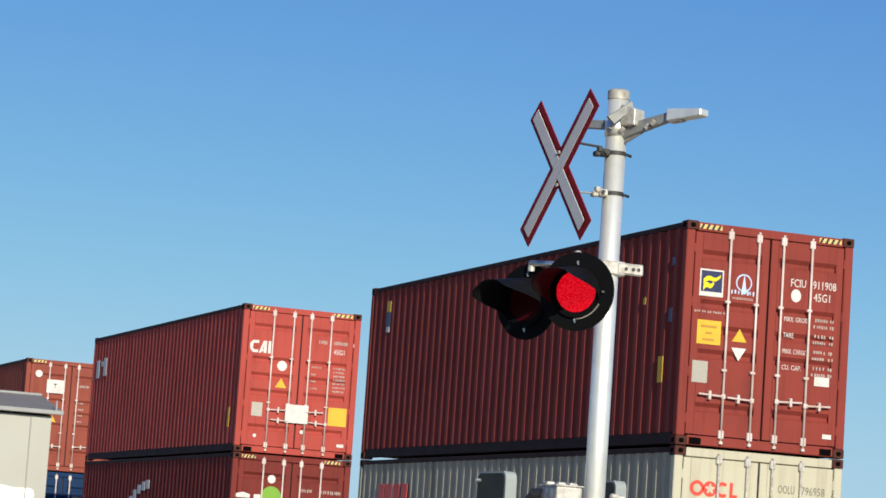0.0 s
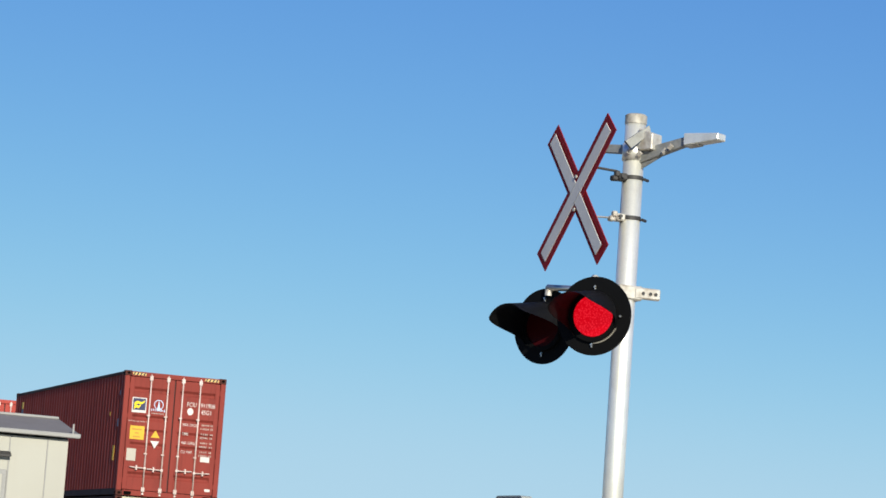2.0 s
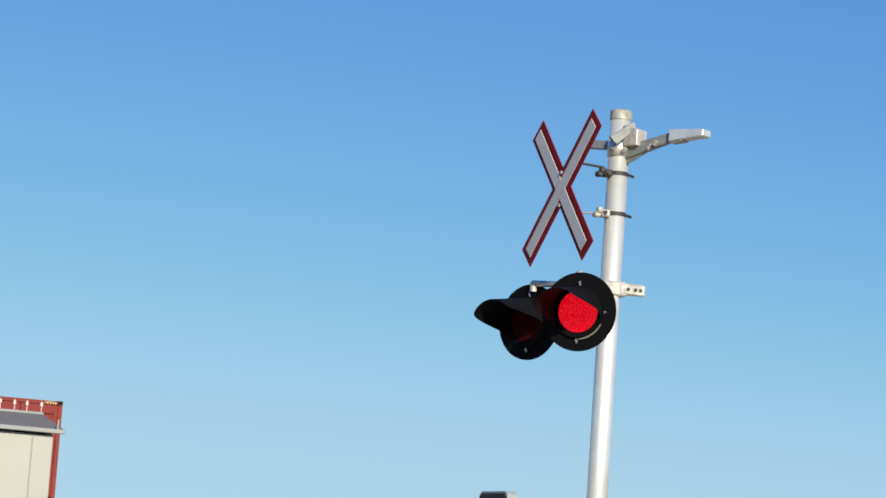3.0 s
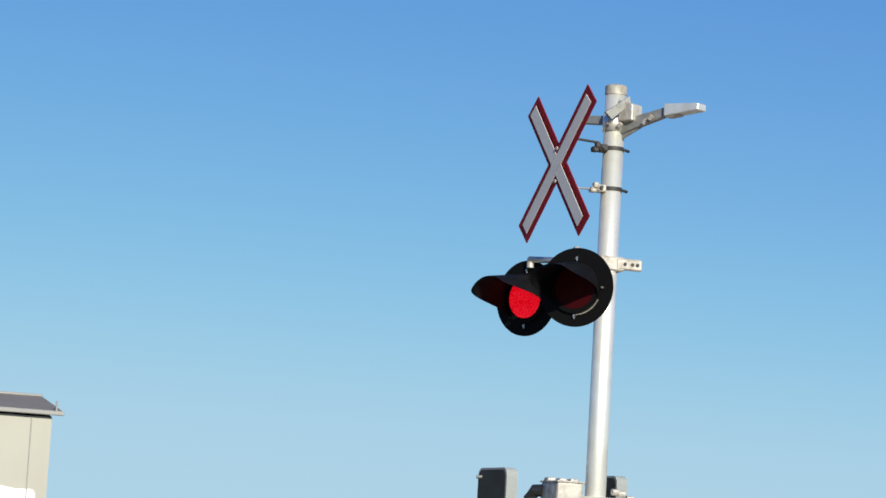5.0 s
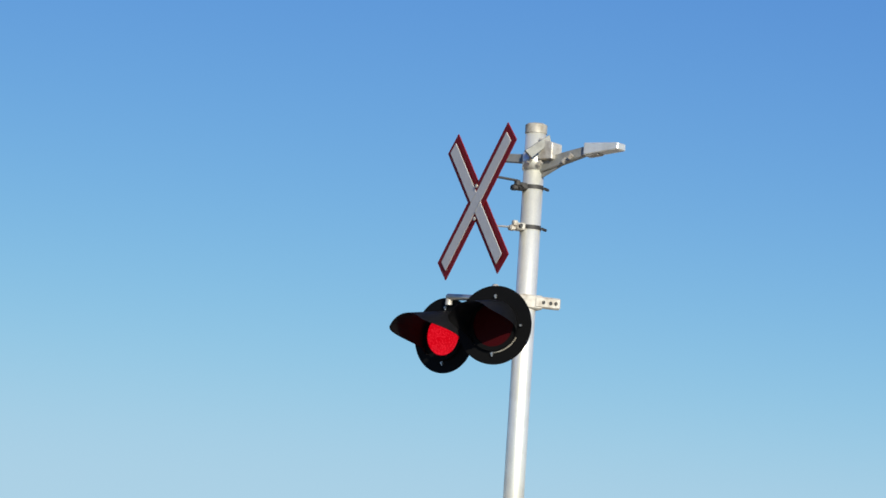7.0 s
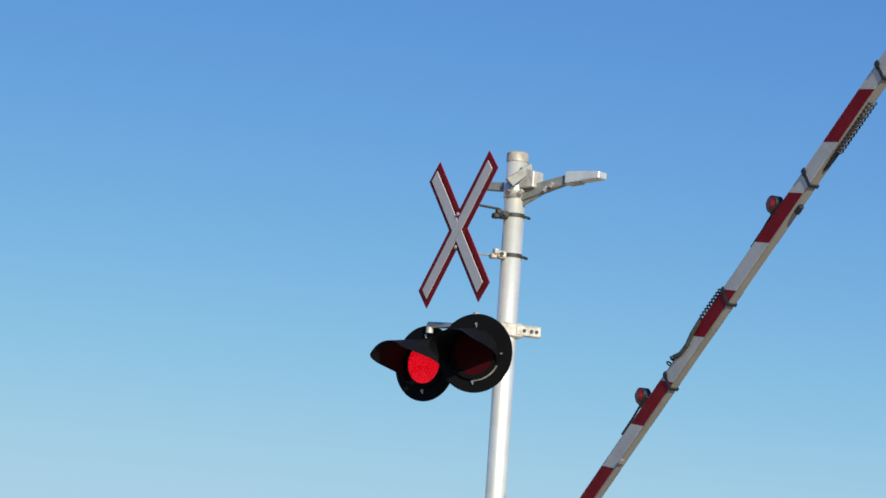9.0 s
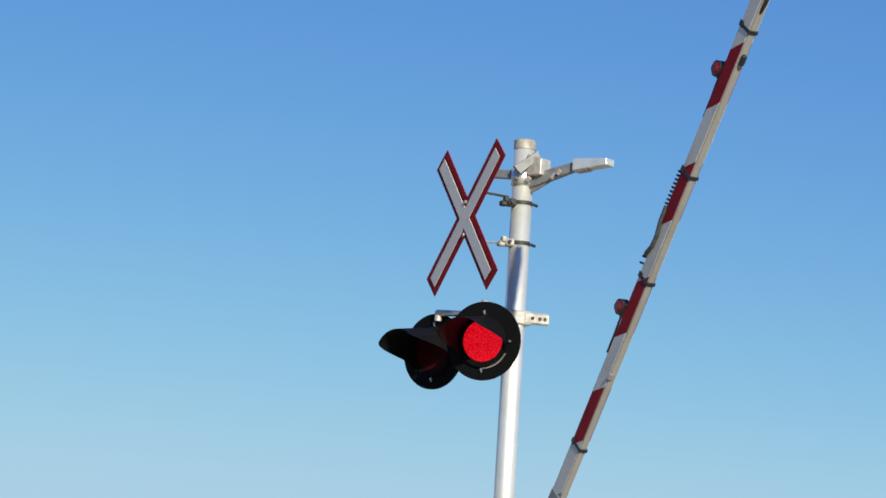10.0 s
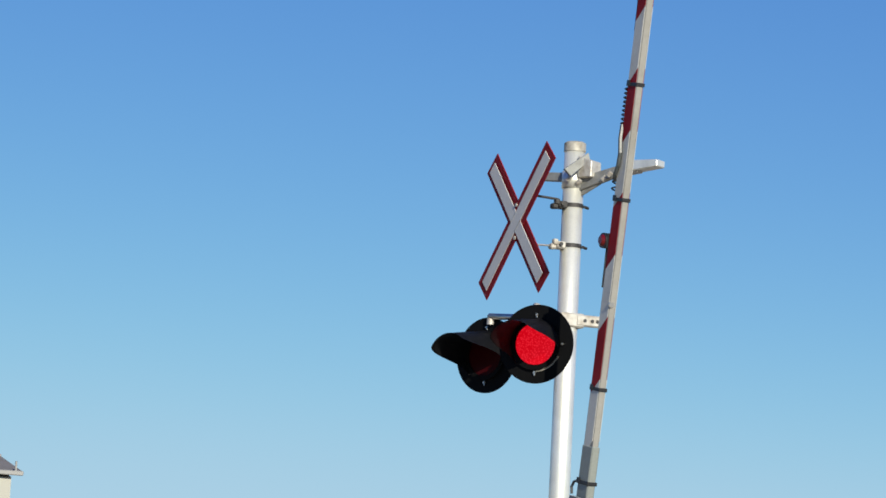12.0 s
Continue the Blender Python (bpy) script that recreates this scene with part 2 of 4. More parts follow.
def tubed(a, b, r, sides=12, r2=None):
    return tube(bmesh.new(), a, b, r, sides, r2)


def prism(bm, outline, y0, y1):
    """An outline in x, z given depth from y0 to y1."""
    lo = [bm.verts.new((x, y0, z)) for x, z in outline]
    hi = [bm.verts.new((x, y1, z)) for x, z in outline]
    bm.faces.new(lo)
    bm.faces.new(hi)
    k = len(lo)
    for i in range(k):
        bm.faces.new((lo[i], lo[(i + 1) % k], hi[(i + 1) % k], hi[i]))
    return bm


def prism_x(bm, outline, x0, x1):
    """An outline in y, z given depth from x0 to x1."""
    lo = [bm.verts.new((x0, y, z)) for y, z in outline]
    hi = [bm.verts.new((x1, y, z)) for y, z in outline]
    bm.faces.new(lo)
    bm.faces.new(hi)
    k = len(lo)
    for i in range(k):
        bm.faces.new((lo[i], lo[(i + 1) % k], hi[(i + 1) % k], hi[i]))
    return bm


def path_tube(bm, points, r, sides=6):
    """A bent round wire through the points."""
    pts = [Vector(p) for p in points]
    rings = []
    for i, p in enumerate(pts):
        d = (pts[min(i + 1, len(pts) - 1)] - pts[max(i - 1, 0)]).normalized()
        side = d.cross(Vector((0.31, 0.22, 0.93))).normalized()
        up = d.cross(side)
        rings.append([bm.verts.new(p + r * (math.cos(a) * side + math.sin(a) * up))
                      for a in (2 * math.pi * k / sides for k in range(sides))])
    for u, v in zip(rings, rings[1:]):
        for k in range(sides):
            bm.faces.new((u[k], u[(k + 1) % sides], v[(k + 1) % sides], v[k]))
    bm.faces.new(rings[0])
    bm.faces.new(rings[-1])
    return bm


def round_rect(x0, x1, z0, z1, r, n=5):
    out = []
    for cx, cz, a0 in ((x1 - r, z1 - r, 0), (x0 + r, z1 - r, 90), (x0 + r, z0 + r, 180), (x1 - r, z0 + r, 270)):
        for k in range(n + 1):
            a = radians(a0 + 90 * k / n)
            out.append((cx + r * math.cos(a), cz + r * math.sin(a)))
    return out


def lettering(text, size, mat, parent, m, name="lettering", width=None):
    """Raised lettering; its plane is local x, z, read from -y."""
    cu = bpy.data.curves.new("text", "FONT")
    cu.body, cu.size, cu.extrude, cu.resolution_u = text, size, 0.0015, 2
    tmp = new("tmp", cu)
    bpy.context.view_layer.update()
    me = bpy.data.meshes.new_from_object(tmp.evaluated_get(bpy.context.evaluated_depsgraph_get()))
    bpy.data.objects.remove(tmp)
    bpy.data.curves.remove(cu)
    w = max(v.co.x for v in me.vertices) - min(v.co.x for v in me.vertices)
    me.transform(Matrix.Diagonal(((width / w) if width else 1, 1, 1, 1)))
    me.transform(pose(0, 0, 0, 90, 0, 0))
    me.materials.clear()
    me.materials.append(mat)
    ob = new(name, me)
    ob.parent = parent
    ob.matrix_basis = m
    return ob


# ---- ground, ballast and track ----
TRACK_X = 15.235 + 1.219
RAIL_Z = 0.45
UP = RAIL_Z - 0.38
bm = bmesh.new()
bmesh.ops.create_grid(bm, x_segments=40, y_segments=40, size=2500)
tagged(part("ground", bm, EARTH), "dry gravelly ground beside the railway", "ground", kind="structure")
bm = bmesh.new()
prism(bm, [(TRACK_X - 2.9, 0.004), (TRACK_X - 1.7, 0.2 + UP), (TRACK_X + 1.7, 0.2 + UP), (TRACK_X + 2.9, 0.004)], -120, 330)
tagged(part("ballast_bed", bm, BALLAST), "grey crushed stone ballast bed under the track", "ballast", kind="structure")
for sx in (-0.7525, 0.7525):
    bm = bmesh.new()
    c = TRACK_X + sx
    prism(bm, [(c - 0.07, 0.21 + UP), (c + 0.07, 0.21 + UP), (c + 0.065, 0.225 + UP), (c + 0.012, 0.245 + UP), (c + 0.012, 0.335 + UP), (c + 0.036, 0.345 + UP),
               (c + 0.036, 0.372 + UP), (c + 0.028, 0.38 + UP), (c - 0.028, 0.38 + UP), (c - 0.036, 0.372 + UP), (c - 0.036, 0.345 + UP), (c - 0.012, 0.335 + UP),
               (c - 0.012, 0.245 + UP), (c - 0.065, 0.225 + UP)], -120, 330)
    tagged(part("rail", bm, RAIL), "worn steel rail on timber sleepers", "rail", "rails of the track", "structure")
bm = bmesh.new()
for k in range(-195, 540):
    y = k * 0.61
    box(bm, TRACK_X - 1.3, TRACK_X + 1.3, y - 0.11, y + 0.11, 0.08 + UP, 0.212 + UP)
tagged(part("sleepers", bm, TIE), "dark weathered timber sleepers in ballast", "sleepers", kind="stuff")

# ---- containers ----
W, L = 2.438, 12.192
HC, STD = 2.896, 2.591
trains = []


def corrugated(x, z0, z1, y0, y1, out, pitch=0.278, depth=0.041):
    """A trapezoid-corrugated steel wall standing along y; out is the side it faces."""
    bm = bmesh.new()
    line = []
    n = int((y1 - y0) / pitch)
    step = (y1 - y0) / n
    for i in range(n):
        a = y0 + i * step
        line += [(a, 0), (a + 0.28 * step, 0), (a + 0.47 * step, depth), (a + 0.75 * step, depth)]
    line.append((y1, 0))
    lo = [bm.verts.new((x + out * d, yy, z0)) for yy, d in line]
    hi = [bm.verts.new((x + out * d, yy, z1)) for yy, d in line]
    for i in range(len(line) - 1):
        bm.faces.new((lo[i], lo[i + 1], hi[i + 1], hi[i]))
    bl = [bm.verts.new((x - out * 0.012, yy, z)) for yy, z in ((y0, z0), (y1, z0), (y1, z1), (y0, z1))]
    bm.faces.new(bl)
    return bm


def container(H, paint, door_paint, name_label, group, bar_mat=BAR_STEEL, ribs=(0.36, 1.0, 1.32, 1.64, 2.33),
              handles=((-1, 0.66), (-1, 0.64), (1, 0.66), (1, 0.64))):
    """Local x across (0 at the near side), y along with the doors at -L/2, z up from the floor castings."""
    t = thing("shipping_container", Matrix(), name_label, "container", group)
    y0, y1 = -L / 2, L / 2
    # corner castings; black inlays stand for the shade in their oval apertures
    for cx in (0.0, W - 0.162):
        for cy in (y0, y1 - 0.178):
            for cz in (0.0, H - 0.118):
                c = part("corner_casting", boxed(cx, cx + 0.162, cy, cy + 0.178, cz, cz + 0.118, 0.008), CASTING, t)
                fy = cy - 0.003 if cy < 0 else cy + 0.178 - 0.005
                bm = prism(bmesh.new(), round_rect(cx + 0.045, cx + 0.117, cz + 0.03, cz + 0.088, 0.025, 4), fy, fy + 0.008)
                part("aperture", bm, HOLE_SHADE, c)
                fx = cx - 0.003 if cx < 0.5 else cx + 0.162 - 0.005
                bm = prism_x(bmesh.new(), round_rect(cy + 0.05, cy + 0.128, cz + 0.03, cz + 0.088, 0.025, 4), fx, fx + 0.008)
                part("aperture", bm, HOLE_SHADE, c)
    for cx in (0.0, W - 0.13):
        for cy, mat in ((y0, door_paint), (y1 - 0.12, paint)):
            part("corner_post", boxed(cx + 0.004, cx + 0.126, cy + 0.006, cy + 0.126, 0.118, H - 0.118, 0.012), paint if cy > 0 else mat, t)
    for cx in (0.004, W - 0.07):
        part("top_rail", boxed(cx, cx + 0.066, y0 + 0.178, y1 - 0.178, H - 0.085, H - 0.018, 0.006), DARK_RAIL, t, "dark weathered top rail")
        part("bottom_rail", boxed(cx + 0.02, cx + 0.07, y0 + 0.178, y1 - 0.178, 0.016, 0.165, 0.006), DARK_RAIL, t, "weathered bottom rail, its shadow in the dark colour")
    part("side_panel", corrugated(0.052, 0.16, H - 0.08, y0 + 0.126, y1 - 0.12, -1), paint, t)
    part("side_panel", corrugated(W - 0.052, 0.16, H - 0.08, y0 + 0.126, y1 - 0.12, 1), paint, t)
    bm = bmesh.new()
    n = 46
    line = []
    for i in range(n):
        a = y0 + 0.178 + (L - 0.356) * i / n
        s = (L - 0.356) / n
        line += [(a, 0), (a + 0.3 * s, 0), (a + 0.5 * s, 0.02), (a + 0.8 * s, 0.02)]
    line.append((y1 - 0.178, 0))
    lo = [bm.verts.new((0.07, yy, H - 0.05 + d)) for yy, d in line]
    hi = [bm.verts.new((W - 0.07, yy, H - 0.05 + d)) for yy, d in line]
    for i in range(len(line) - 1):
        bm.faces.new((lo[i], lo[i + 1], hi[i + 1], hi[i]))
    part("roof_panel", bm, paint, t)
    part("front_panel", boxed(0.126, W - 0.126, y1 - 0.09, y1 - 0.05, 0.12, H - 0.11, 0.004), paint, t)
    part("floor_frame", boxed(0.07, W - 0.07, y0 + 0.12, y1 - 0.05, 0.05, 0.16, 0.006), DARK_RAIL, t)
    # door end: header, sill, gasket, two leaves
    part("door_header", boxed(0.162, W - 0.162, y0 + 0.012, y0 + 0.12, H - 0.125, H - 0.012, 0.008), door_paint, t)
    part("door_sill", boxed(0.162, W - 0.162, y0 + 0.012, y0 + 0.12, 0.012, 0.135, 0.008), door_paint, t)
    # black plates give the sill pockets their inner shade
    for hx in (0.19, W - 0.36):
        part("sill_pocket", boxed(hx, hx + 0.17, y0 + 0.008, y0 + 0.03, 0.022, 0.108), HOLE_SHADE, t)
    part("door_gasket", boxed(0.126, W - 0.126, y0 + 0.067, y0 + 0.08, 0.13, H - 0.12), GASKET, t)
    z0, z1 = 0.15, H - 0.137
    for side, (a, b) in enumerate(((0.138, 1.205), (1.233, W - 0.138))):
        door = part("door", boxed(a, b, y0 + 0.056, y0 + 0.066, z0, z1), door_paint, t)
        part("stile", boxed(a, a + 0.11, y0 + 0.014, y0 + 0.058, z0, z1, 0.006), door_paint, door)
        part("stile", boxed(b - 0.11, b, y0 + 0.014, y0 + 0.058, z0, z1, 0.006), door_paint, door)
        edges = [z1]
        for r in ribs:
            edges += [H - r - 0.06, H - r - 0.10]
        edges.append(z0)
        for k in range(0, len(edges), 2):
            if edges[k] - edges[k + 1] > 0.03:
                hi, lo = edges[k], edges[k + 1]
                bm = prism_x(bmesh.new(), [(y0 + 0.014, lo + 0.058 * (lo > z0)), (y0 + 0.058, lo), (y0 + 0.058, hi), (y0 + 0.014, hi - 0.035 * (hi < z1))],
                             a + 0.11, b - 0.11)
                part("door_panel", bm, door_paint, door)
        for hz in (0.35, 0.95, 1.85, H - 0.35):
            hx = a - 0.012 if side == 0 else b + 0.012
            part("hinge", tubed((hx, y0 + 0.016, hz - 0.06), (hx, y0 + 0.016, hz + 0.06), 0.018, 8), door_paint, door)
    # lock rods with keepers, guides and handles
    for bx, (hand, hz) in zip((0.63, 1.04, 1.40, 1.82), handles):
        rod = part("lock_rod", tubed((bx, y0 - 0.012, 0.07), (bx, y0 - 0.012, H - 0.06), 0.0165, 10), bar_mat, t, "pale galvanised lock rod", True)
        for cz in (0.115, H - 0.2):
            part("cam_keeper", boxed(bx - 0.04, bx + 0.04, y0 - 0.026, y0 + 0.02, cz, cz + 0.11, 0.01), bar_mat, rod)
        part("cam_keeper", boxed(bx - 0.025, bx + 0.025, y0 - 0.03, y0 + 0.016, 0.045, 0.085, 0.006), bar_mat, rod)
        for cz in (0.98, H - 1.03):
            part("rod_guide", boxed(bx - 0.045, bx + 0.03, y0 - 0.034, y0 + 0.022, cz, cz + 0.035, 0.006), bar_mat, rod)
        bm = bmesh.new()
        ex = bx + hand * 0.36
        path_tube(bm, [(bx, y0 - 0.03, hz), (bx + hand * 0.06, y0 - 0.045, hz), (bx + hand * 0.2, y0 - 0.04, hz + 0.005), (ex, y0 - 0.035, hz + 0.012)], 0.013, 6)
        box(bm, bx - 0.03, bx + 0.03, y0 - 0.036, y0 + 0.0, hz - 0.03, hz + 0.03, 0.006)
        mx = bx + hand * 0.2
        box(bm, mx - 0.02, mx + 0.02, y0 - 0.05, y0 + 0.022, hz - 0.055, hz + 0.06, 0.008)
        part("handle", bm, bar_mat, rod)
    return t


def stripes(t, H, x0, x1):
    """Yellow and black warning stripes on the header corners."""
    y = -L / 2
    plate = part("warning_stripes", boxed(x0, x1, y + 0.006, y + 0.011, H - 0.095, H - 0.035), PALE_YELLOW, t, "yellow and black warning stripes")
    n = 4
    for i in range(n):
        s = x0 + (x1 - x0) * (i + 0.05) / n
        bm = prism(bmesh.new(), [(s, H - 0.0945), (s + 0.036, H - 0.0945), (s + 0.066, H - 0.0355), (s + 0.03, H - 0.0355)], y + 0.003, y + 0.0058)
        part("stripe", bm, BLACK_STRIPE, plate)


DECAL_Y = -L / 2 + 0.0095


def decal(t, name, H, x0, x1, d0, d1, mat, label="", bevel=0.0):
    """A flat sticker on the doors; d0 and d1 are metres below the top."""
    return part(name, boxed(x0, x1, DECAL_Y, DECAL_Y + 0.004, H - d1, H - d0), mat, t, label)


def shape(t, name, H, outline, mat, label="", front=0.0):
    bm = prism(bmesh.new(), [(x, H - d) for x, d in outline], DECAL_Y - front, DECAL_Y + 0.004 - front)
    return part(name, bm, mat, t, label)


def ring(cx, cd, r, n=24, sx=1.0):
    return [(cx + sx * r * math.cos(2 * math.pi * k / n), cd + r * math.sin(2 * math.pi * k / n)) for k in range(n)]


def write(t, H, text, x, d, width, size=0.11, mat=None):
    return lettering(text, size, mat or WHITE_LABEL, t, pose(x, DECAL_Y + 0.002, H - d), width=width)


def bars(t, H, x0, x1, d, h, seed, mat=None, name="marking"):
    """Unreadable marking: a row of short bars."""
    rnd = random.Random(seed)
    bm = bmesh.new()
    x = x0
    while x < x1 - 0.015:
        w = min(rnd.uniform(0.014, 0.026), x1 - x)
        box(bm, x, x + w, DECAL_Y, DECAL_Y + 0.004, H - d - h * rnd.uniform(0.62, 0.82), H - d - h * rnd.uniform(0.0, 0.12))
        x += w + rnd.choice((0.012, 0.014, 0.016, 0.03))
    return tagged(part(name, bm, mat or PRINT, t), kind="stuff")


def side_label(t, name, H, ya, yb, d0, d1, mat, label=""):
    return part(name, boxed(0.006, 0.0135, ya, yb, H - d1, H - d0), mat, t, label)


def weight_table(t, H, d0, seed):
    for k, (word, w) in enumerate((("MAX. GROSS", 0.36), ("TARE", 0.15), ("MAX. CARGO", 0.36), ("CU. CAP.", 0.28))):
        d = d0 + 0.21 * k
        write(t, H, word, 1.46, d + 0.075, w, 0.09)
        bars(t, H, 1.92, 2.10, d, 0.06, seed + k)
        bars(t, H, 2.14, 2.22, d, 0.06, seed + 7 + k)
        bars(t, H, 1.90, 2.10, d + 0.085, 0.06, seed + 20 + k)
        bars(t, H, 2.14, 2.22, d + 0.085, 0.06, seed + 31 + k)


# last car, upper box: maroon
c_maroon = container(HC, MAROON, MAROON, "maroon corrugated steel container stacked on a grey container", "containers on the train")
stripes(c_maroon, HC, 0.18, 0.50)
stripes(c_maroon, HC, 1.92, 2.25)
p = decal(c_maroon, "logo_label", HC, 0.22, 0.56, 0.61, 0.96, WHITE_LABEL, "white-edged navy label with yellow waves")
bm = boxed(0.24, 0.54, DECAL_Y - 0.004, DECAL_Y - 0.0005, HC - 0.90, HC - 0.63)
part("logo_field", bm, NAVY, p)
for k in range(2):
    d = 0.74 + 0.085 * k
    top = [(0.27 + (0.24 - 0.09 * k) * s / 10, d - 0.07 * (s / 10) - 0.025 * math.sin(s / 10 * 2 * math.pi)) for s in range(11)]
    low = [(x, dd + 0.072 * (1 - (x - 0.27) / 0.5)) for x, dd in top]
    bm = prism(bmesh.new(), [(x, HC - dd) for x, dd in top + low[::-1]], DECAL_Y - 0.008, DECAL_Y - 0.0045)
    part("logo_wave", bm, BRIGHT_YELLOW, p)
p = shape(c_maroon, "emblem", HC, ring(0.855, 0.74, 0.115), SKY_LABEL, "pale blue and white ring emblem")
part("emblem_disc", prism(bmesh.new(), [(x, HC - d) for x, d in ring(0.855, 0.74, 0.097)], DECAL_Y - 0.004, DECAL_Y - 0.0005), MAROON, p)
part("emblem_spike", prism(bmesh.new(), [(0.855, HC - 0.63), (0.895, HC - 0.88), (0.815, HC - 0.88)], DECAL_Y - 0.008, DECAL_Y - 0.0045), SKY_LABEL, p)
bars(c_maroon, HC, 0.68, 1.03, 0.84, 0.075, 3, SKY_LABEL)
bars(c_maroon, HC, 0.70, 1.01, 0.93, 0.045, 4)
write(c_maroon, HC, "FCIU", 1.53, 0.715, 0.22, 0.15)
write(c_maroon, HC, "911908", 1.86, 0.715, 0.34, 0.15)
write(c_maroon, HC, "1", 2.31, 0.715, 0.03, 0.15)
write(c_maroon, HC, "45G1", 1.88, 0.875, 0.24, 0.15)
shape(c_maroon, "disc_label", HC, ring(1.62, 0.83, 0.085, 24, 0.85), WHITE_LABEL, "white round label")
bars(c_maroon, HC, 0.17, 0.61, 1.145, 0.04, 8)
p = decal(c_maroon, "warning_label", HC, 0.22, 0.56, 1.27, 1.58, YELLOW, "yellow warning label with dark lettering")
for k, (a, b) in enumerate(((0.27, 0.50), (0.34, 0.43), (0.30, 0.47))):
    part("caption_bar", boxed(a, b, DECAL_Y - 0.003, DECAL_Y - 0.0005, HC - 1.365 - 0.085 * k, HC - 1.335 - 0.085 * k), material("faded_print", (0.42, 0.2, 0.02), 0.6, bump=0) if k == 0 else bpy.data.materials["faded_print"], p)
shape(c_maroon, "triangle_label", HC, [(0.83, 1.34), (0.935, 1.51), (0.725, 1.51)], YELLOW, "yellow triangle label")
shape(c_maroon, "triangle_label", HC, [(0.83, 1.76), (0.935, 1.59), (0.725, 1.59)], WHITE_LABEL, "white inverted triangle label")
decal(c_maroon, "data_plate", HC, 0.18, 0.40, 1.80, 2.08, GREY_LABEL, "dull grey metal data plate")
weight_table(c_maroon, HC, 1.10, 40)
decal(c_maroon, "blank_label", HC, 1.95, 2.17, 1.86, 1.98, WHITE_LABEL, "white blank label")
decal(c_maroon, "blank_label", HC, 2.11, 2.24, 2.60, 2.66, WHITE_LABEL)
side_label(c_maroon, "side_label", HC, 5.10, 5.28, 0.28, 0.46, YELLOW, "yellow and navy side label")
side_label(c_maroon, "side_label", HC, 5.10, 5.28, 0.47, 0.70, NAVY, "yellow and navy side label")
side_label(c_maroon, "side_label", HC, 5.12, 5.26, 0.71, 0.80, WHITE_LABEL)
side_label(c_maroon, "side_label", HC, -5.56, -5.42, 1.74, 2.08, YELLOW, "yellow warning label on the side")
for ya, yb, d0, d1, mat in ((-5.75, -5.66, 1.12, 1.30, NAVY), (-5.75, -5.68, 0.46, 0.56, NAVY), (-4.93, -4.86, 0.93, 1.02, YELLOW)):
    side_label(c_maroon, "side_mark", HC, ya, yb, d0, d1, mat)

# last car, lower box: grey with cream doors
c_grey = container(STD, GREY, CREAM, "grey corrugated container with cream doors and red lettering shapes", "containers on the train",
                   bar_mat=CAST_ALU, ribs=(0.80, 1.15, 1.50, 2.0))
HG = STD
for cx, kind in ((0.345, 0), (0.53, 3), (0.71, 1), (0.86, 2)):
    if kind in (0, 3):
        outer, inner = ring(cx, 0.52, 0.10), ring(cx, 0.52, 0.055)
        if kind == 3:
            inner = [(cx + (0.052 + 0.018 * math.cos(5 * a)) * math.sin(a), 0.52 - (0.052 + 0.018 * math.cos(5 * a)) * math.cos(a)) for a in (2 * math.pi * k / 40 for k in range(40))]
        p = shape(c_grey, "logo_shape", HG, outer, LOGO_RED, "red logo shape")
        part("logo_centre", prism(bmesh.new(), [(x, HG - d) for x, d in inner], DECAL_Y - 0.004, DECAL_Y - 0.0005), CREAM, p)
    elif kind == 1:
        pts = [(cx + 0.10 * math.cos(radians(a)), 0.52 + 0.10 * math.sin(radians(a))) for a in range(50, 311, 20)]
        pts += [(cx + 0.055 * math.cos(radians(a)), 0.52 + 0.055 * math.sin(radians(a))) for a in range(310, 49, -20)]
        shape(c_grey, "logo_shape", HG, pts, LOGO_RED, "red logo shape")
    else:
        shape(c_grey, "logo_shape", HG, [(cx - 0.05, 0.42), (cx - 0.005, 0.42), (cx - 0.005, 0.575), (cx + 0.06, 0.575), (cx + 0.06, 0.62), (cx - 0.05, 0.62)], LOGO_RED, "red logo shape")
write(c_grey, HG, "OOLU", 1.50, 0.50, 0.24, 0.15, FADED_INK)
write(c_grey, HG, "796958", 1.84, 0.50, 0.34, 0.15, FADED_INK)
write(c_grey, HG, "5", 2.28, 0.50, 0.05, 0.15, FADED_INK)
bars(c_grey, HG, 1.88, 2.12, 0.58, 0.1, 51, FADED_INK)
for k in range(4):
    a = 5.08 - 0.36 * k
    side_label(c_grey, "side_lettering", HG, a - 0.28, a, 0.42, 0.78, LOGO_RED, "red lettering shape on the side")

# middle car, upper box: red
c_red = container(HC, RED, RED, "bright red corrugated steel container with pale lock rods and white label", "containers on the train",
                  handles=((1, 0.86), (-1, 0.66), (1, 0.87), (-1, 0.66)))
stripes(c_red, HC, 0.18, 0.52)
stripes(c_red, HC, 1.86, 2.25)
shape(c_red, "logo_shape", HC, [(0.36, 0.70), (0.24, 0.70), (0.18, 0.76), (0.18, 0.88), (0.24, 0.94), (0.345, 0.94), (0.35, 0.885), (0.265, 0.885), (0.24, 0.86), (0.24, 0.78), (0.265, 0.755), (0.355, 0.755)], WHITE_LABEL, "white logo shape")
shape(c_red, "logo_shape", HC, [(0.365, 0.94), (0.45, 0.70), (0.52, 0.70), (0.52, 0.94), (0.462, 0.94), (0.462, 0.79), (0.435, 0.87), (0.455, 0.87), (0.455, 0.91), (0.42, 0.91), (0.41, 0.94)], WHITE_LABEL, "white logo shape")
shape(c_red, "logo_shape", HC, [(0.55, 0.70), (0.605, 0.70), (0.605, 0.94), (0.55, 0.94)], WHITE_LABEL, "white logo shape")
shape(c_red, "disc_label", HC, ring(0.86, 1.16, 0.10), WHITE_LABEL, "white round label")
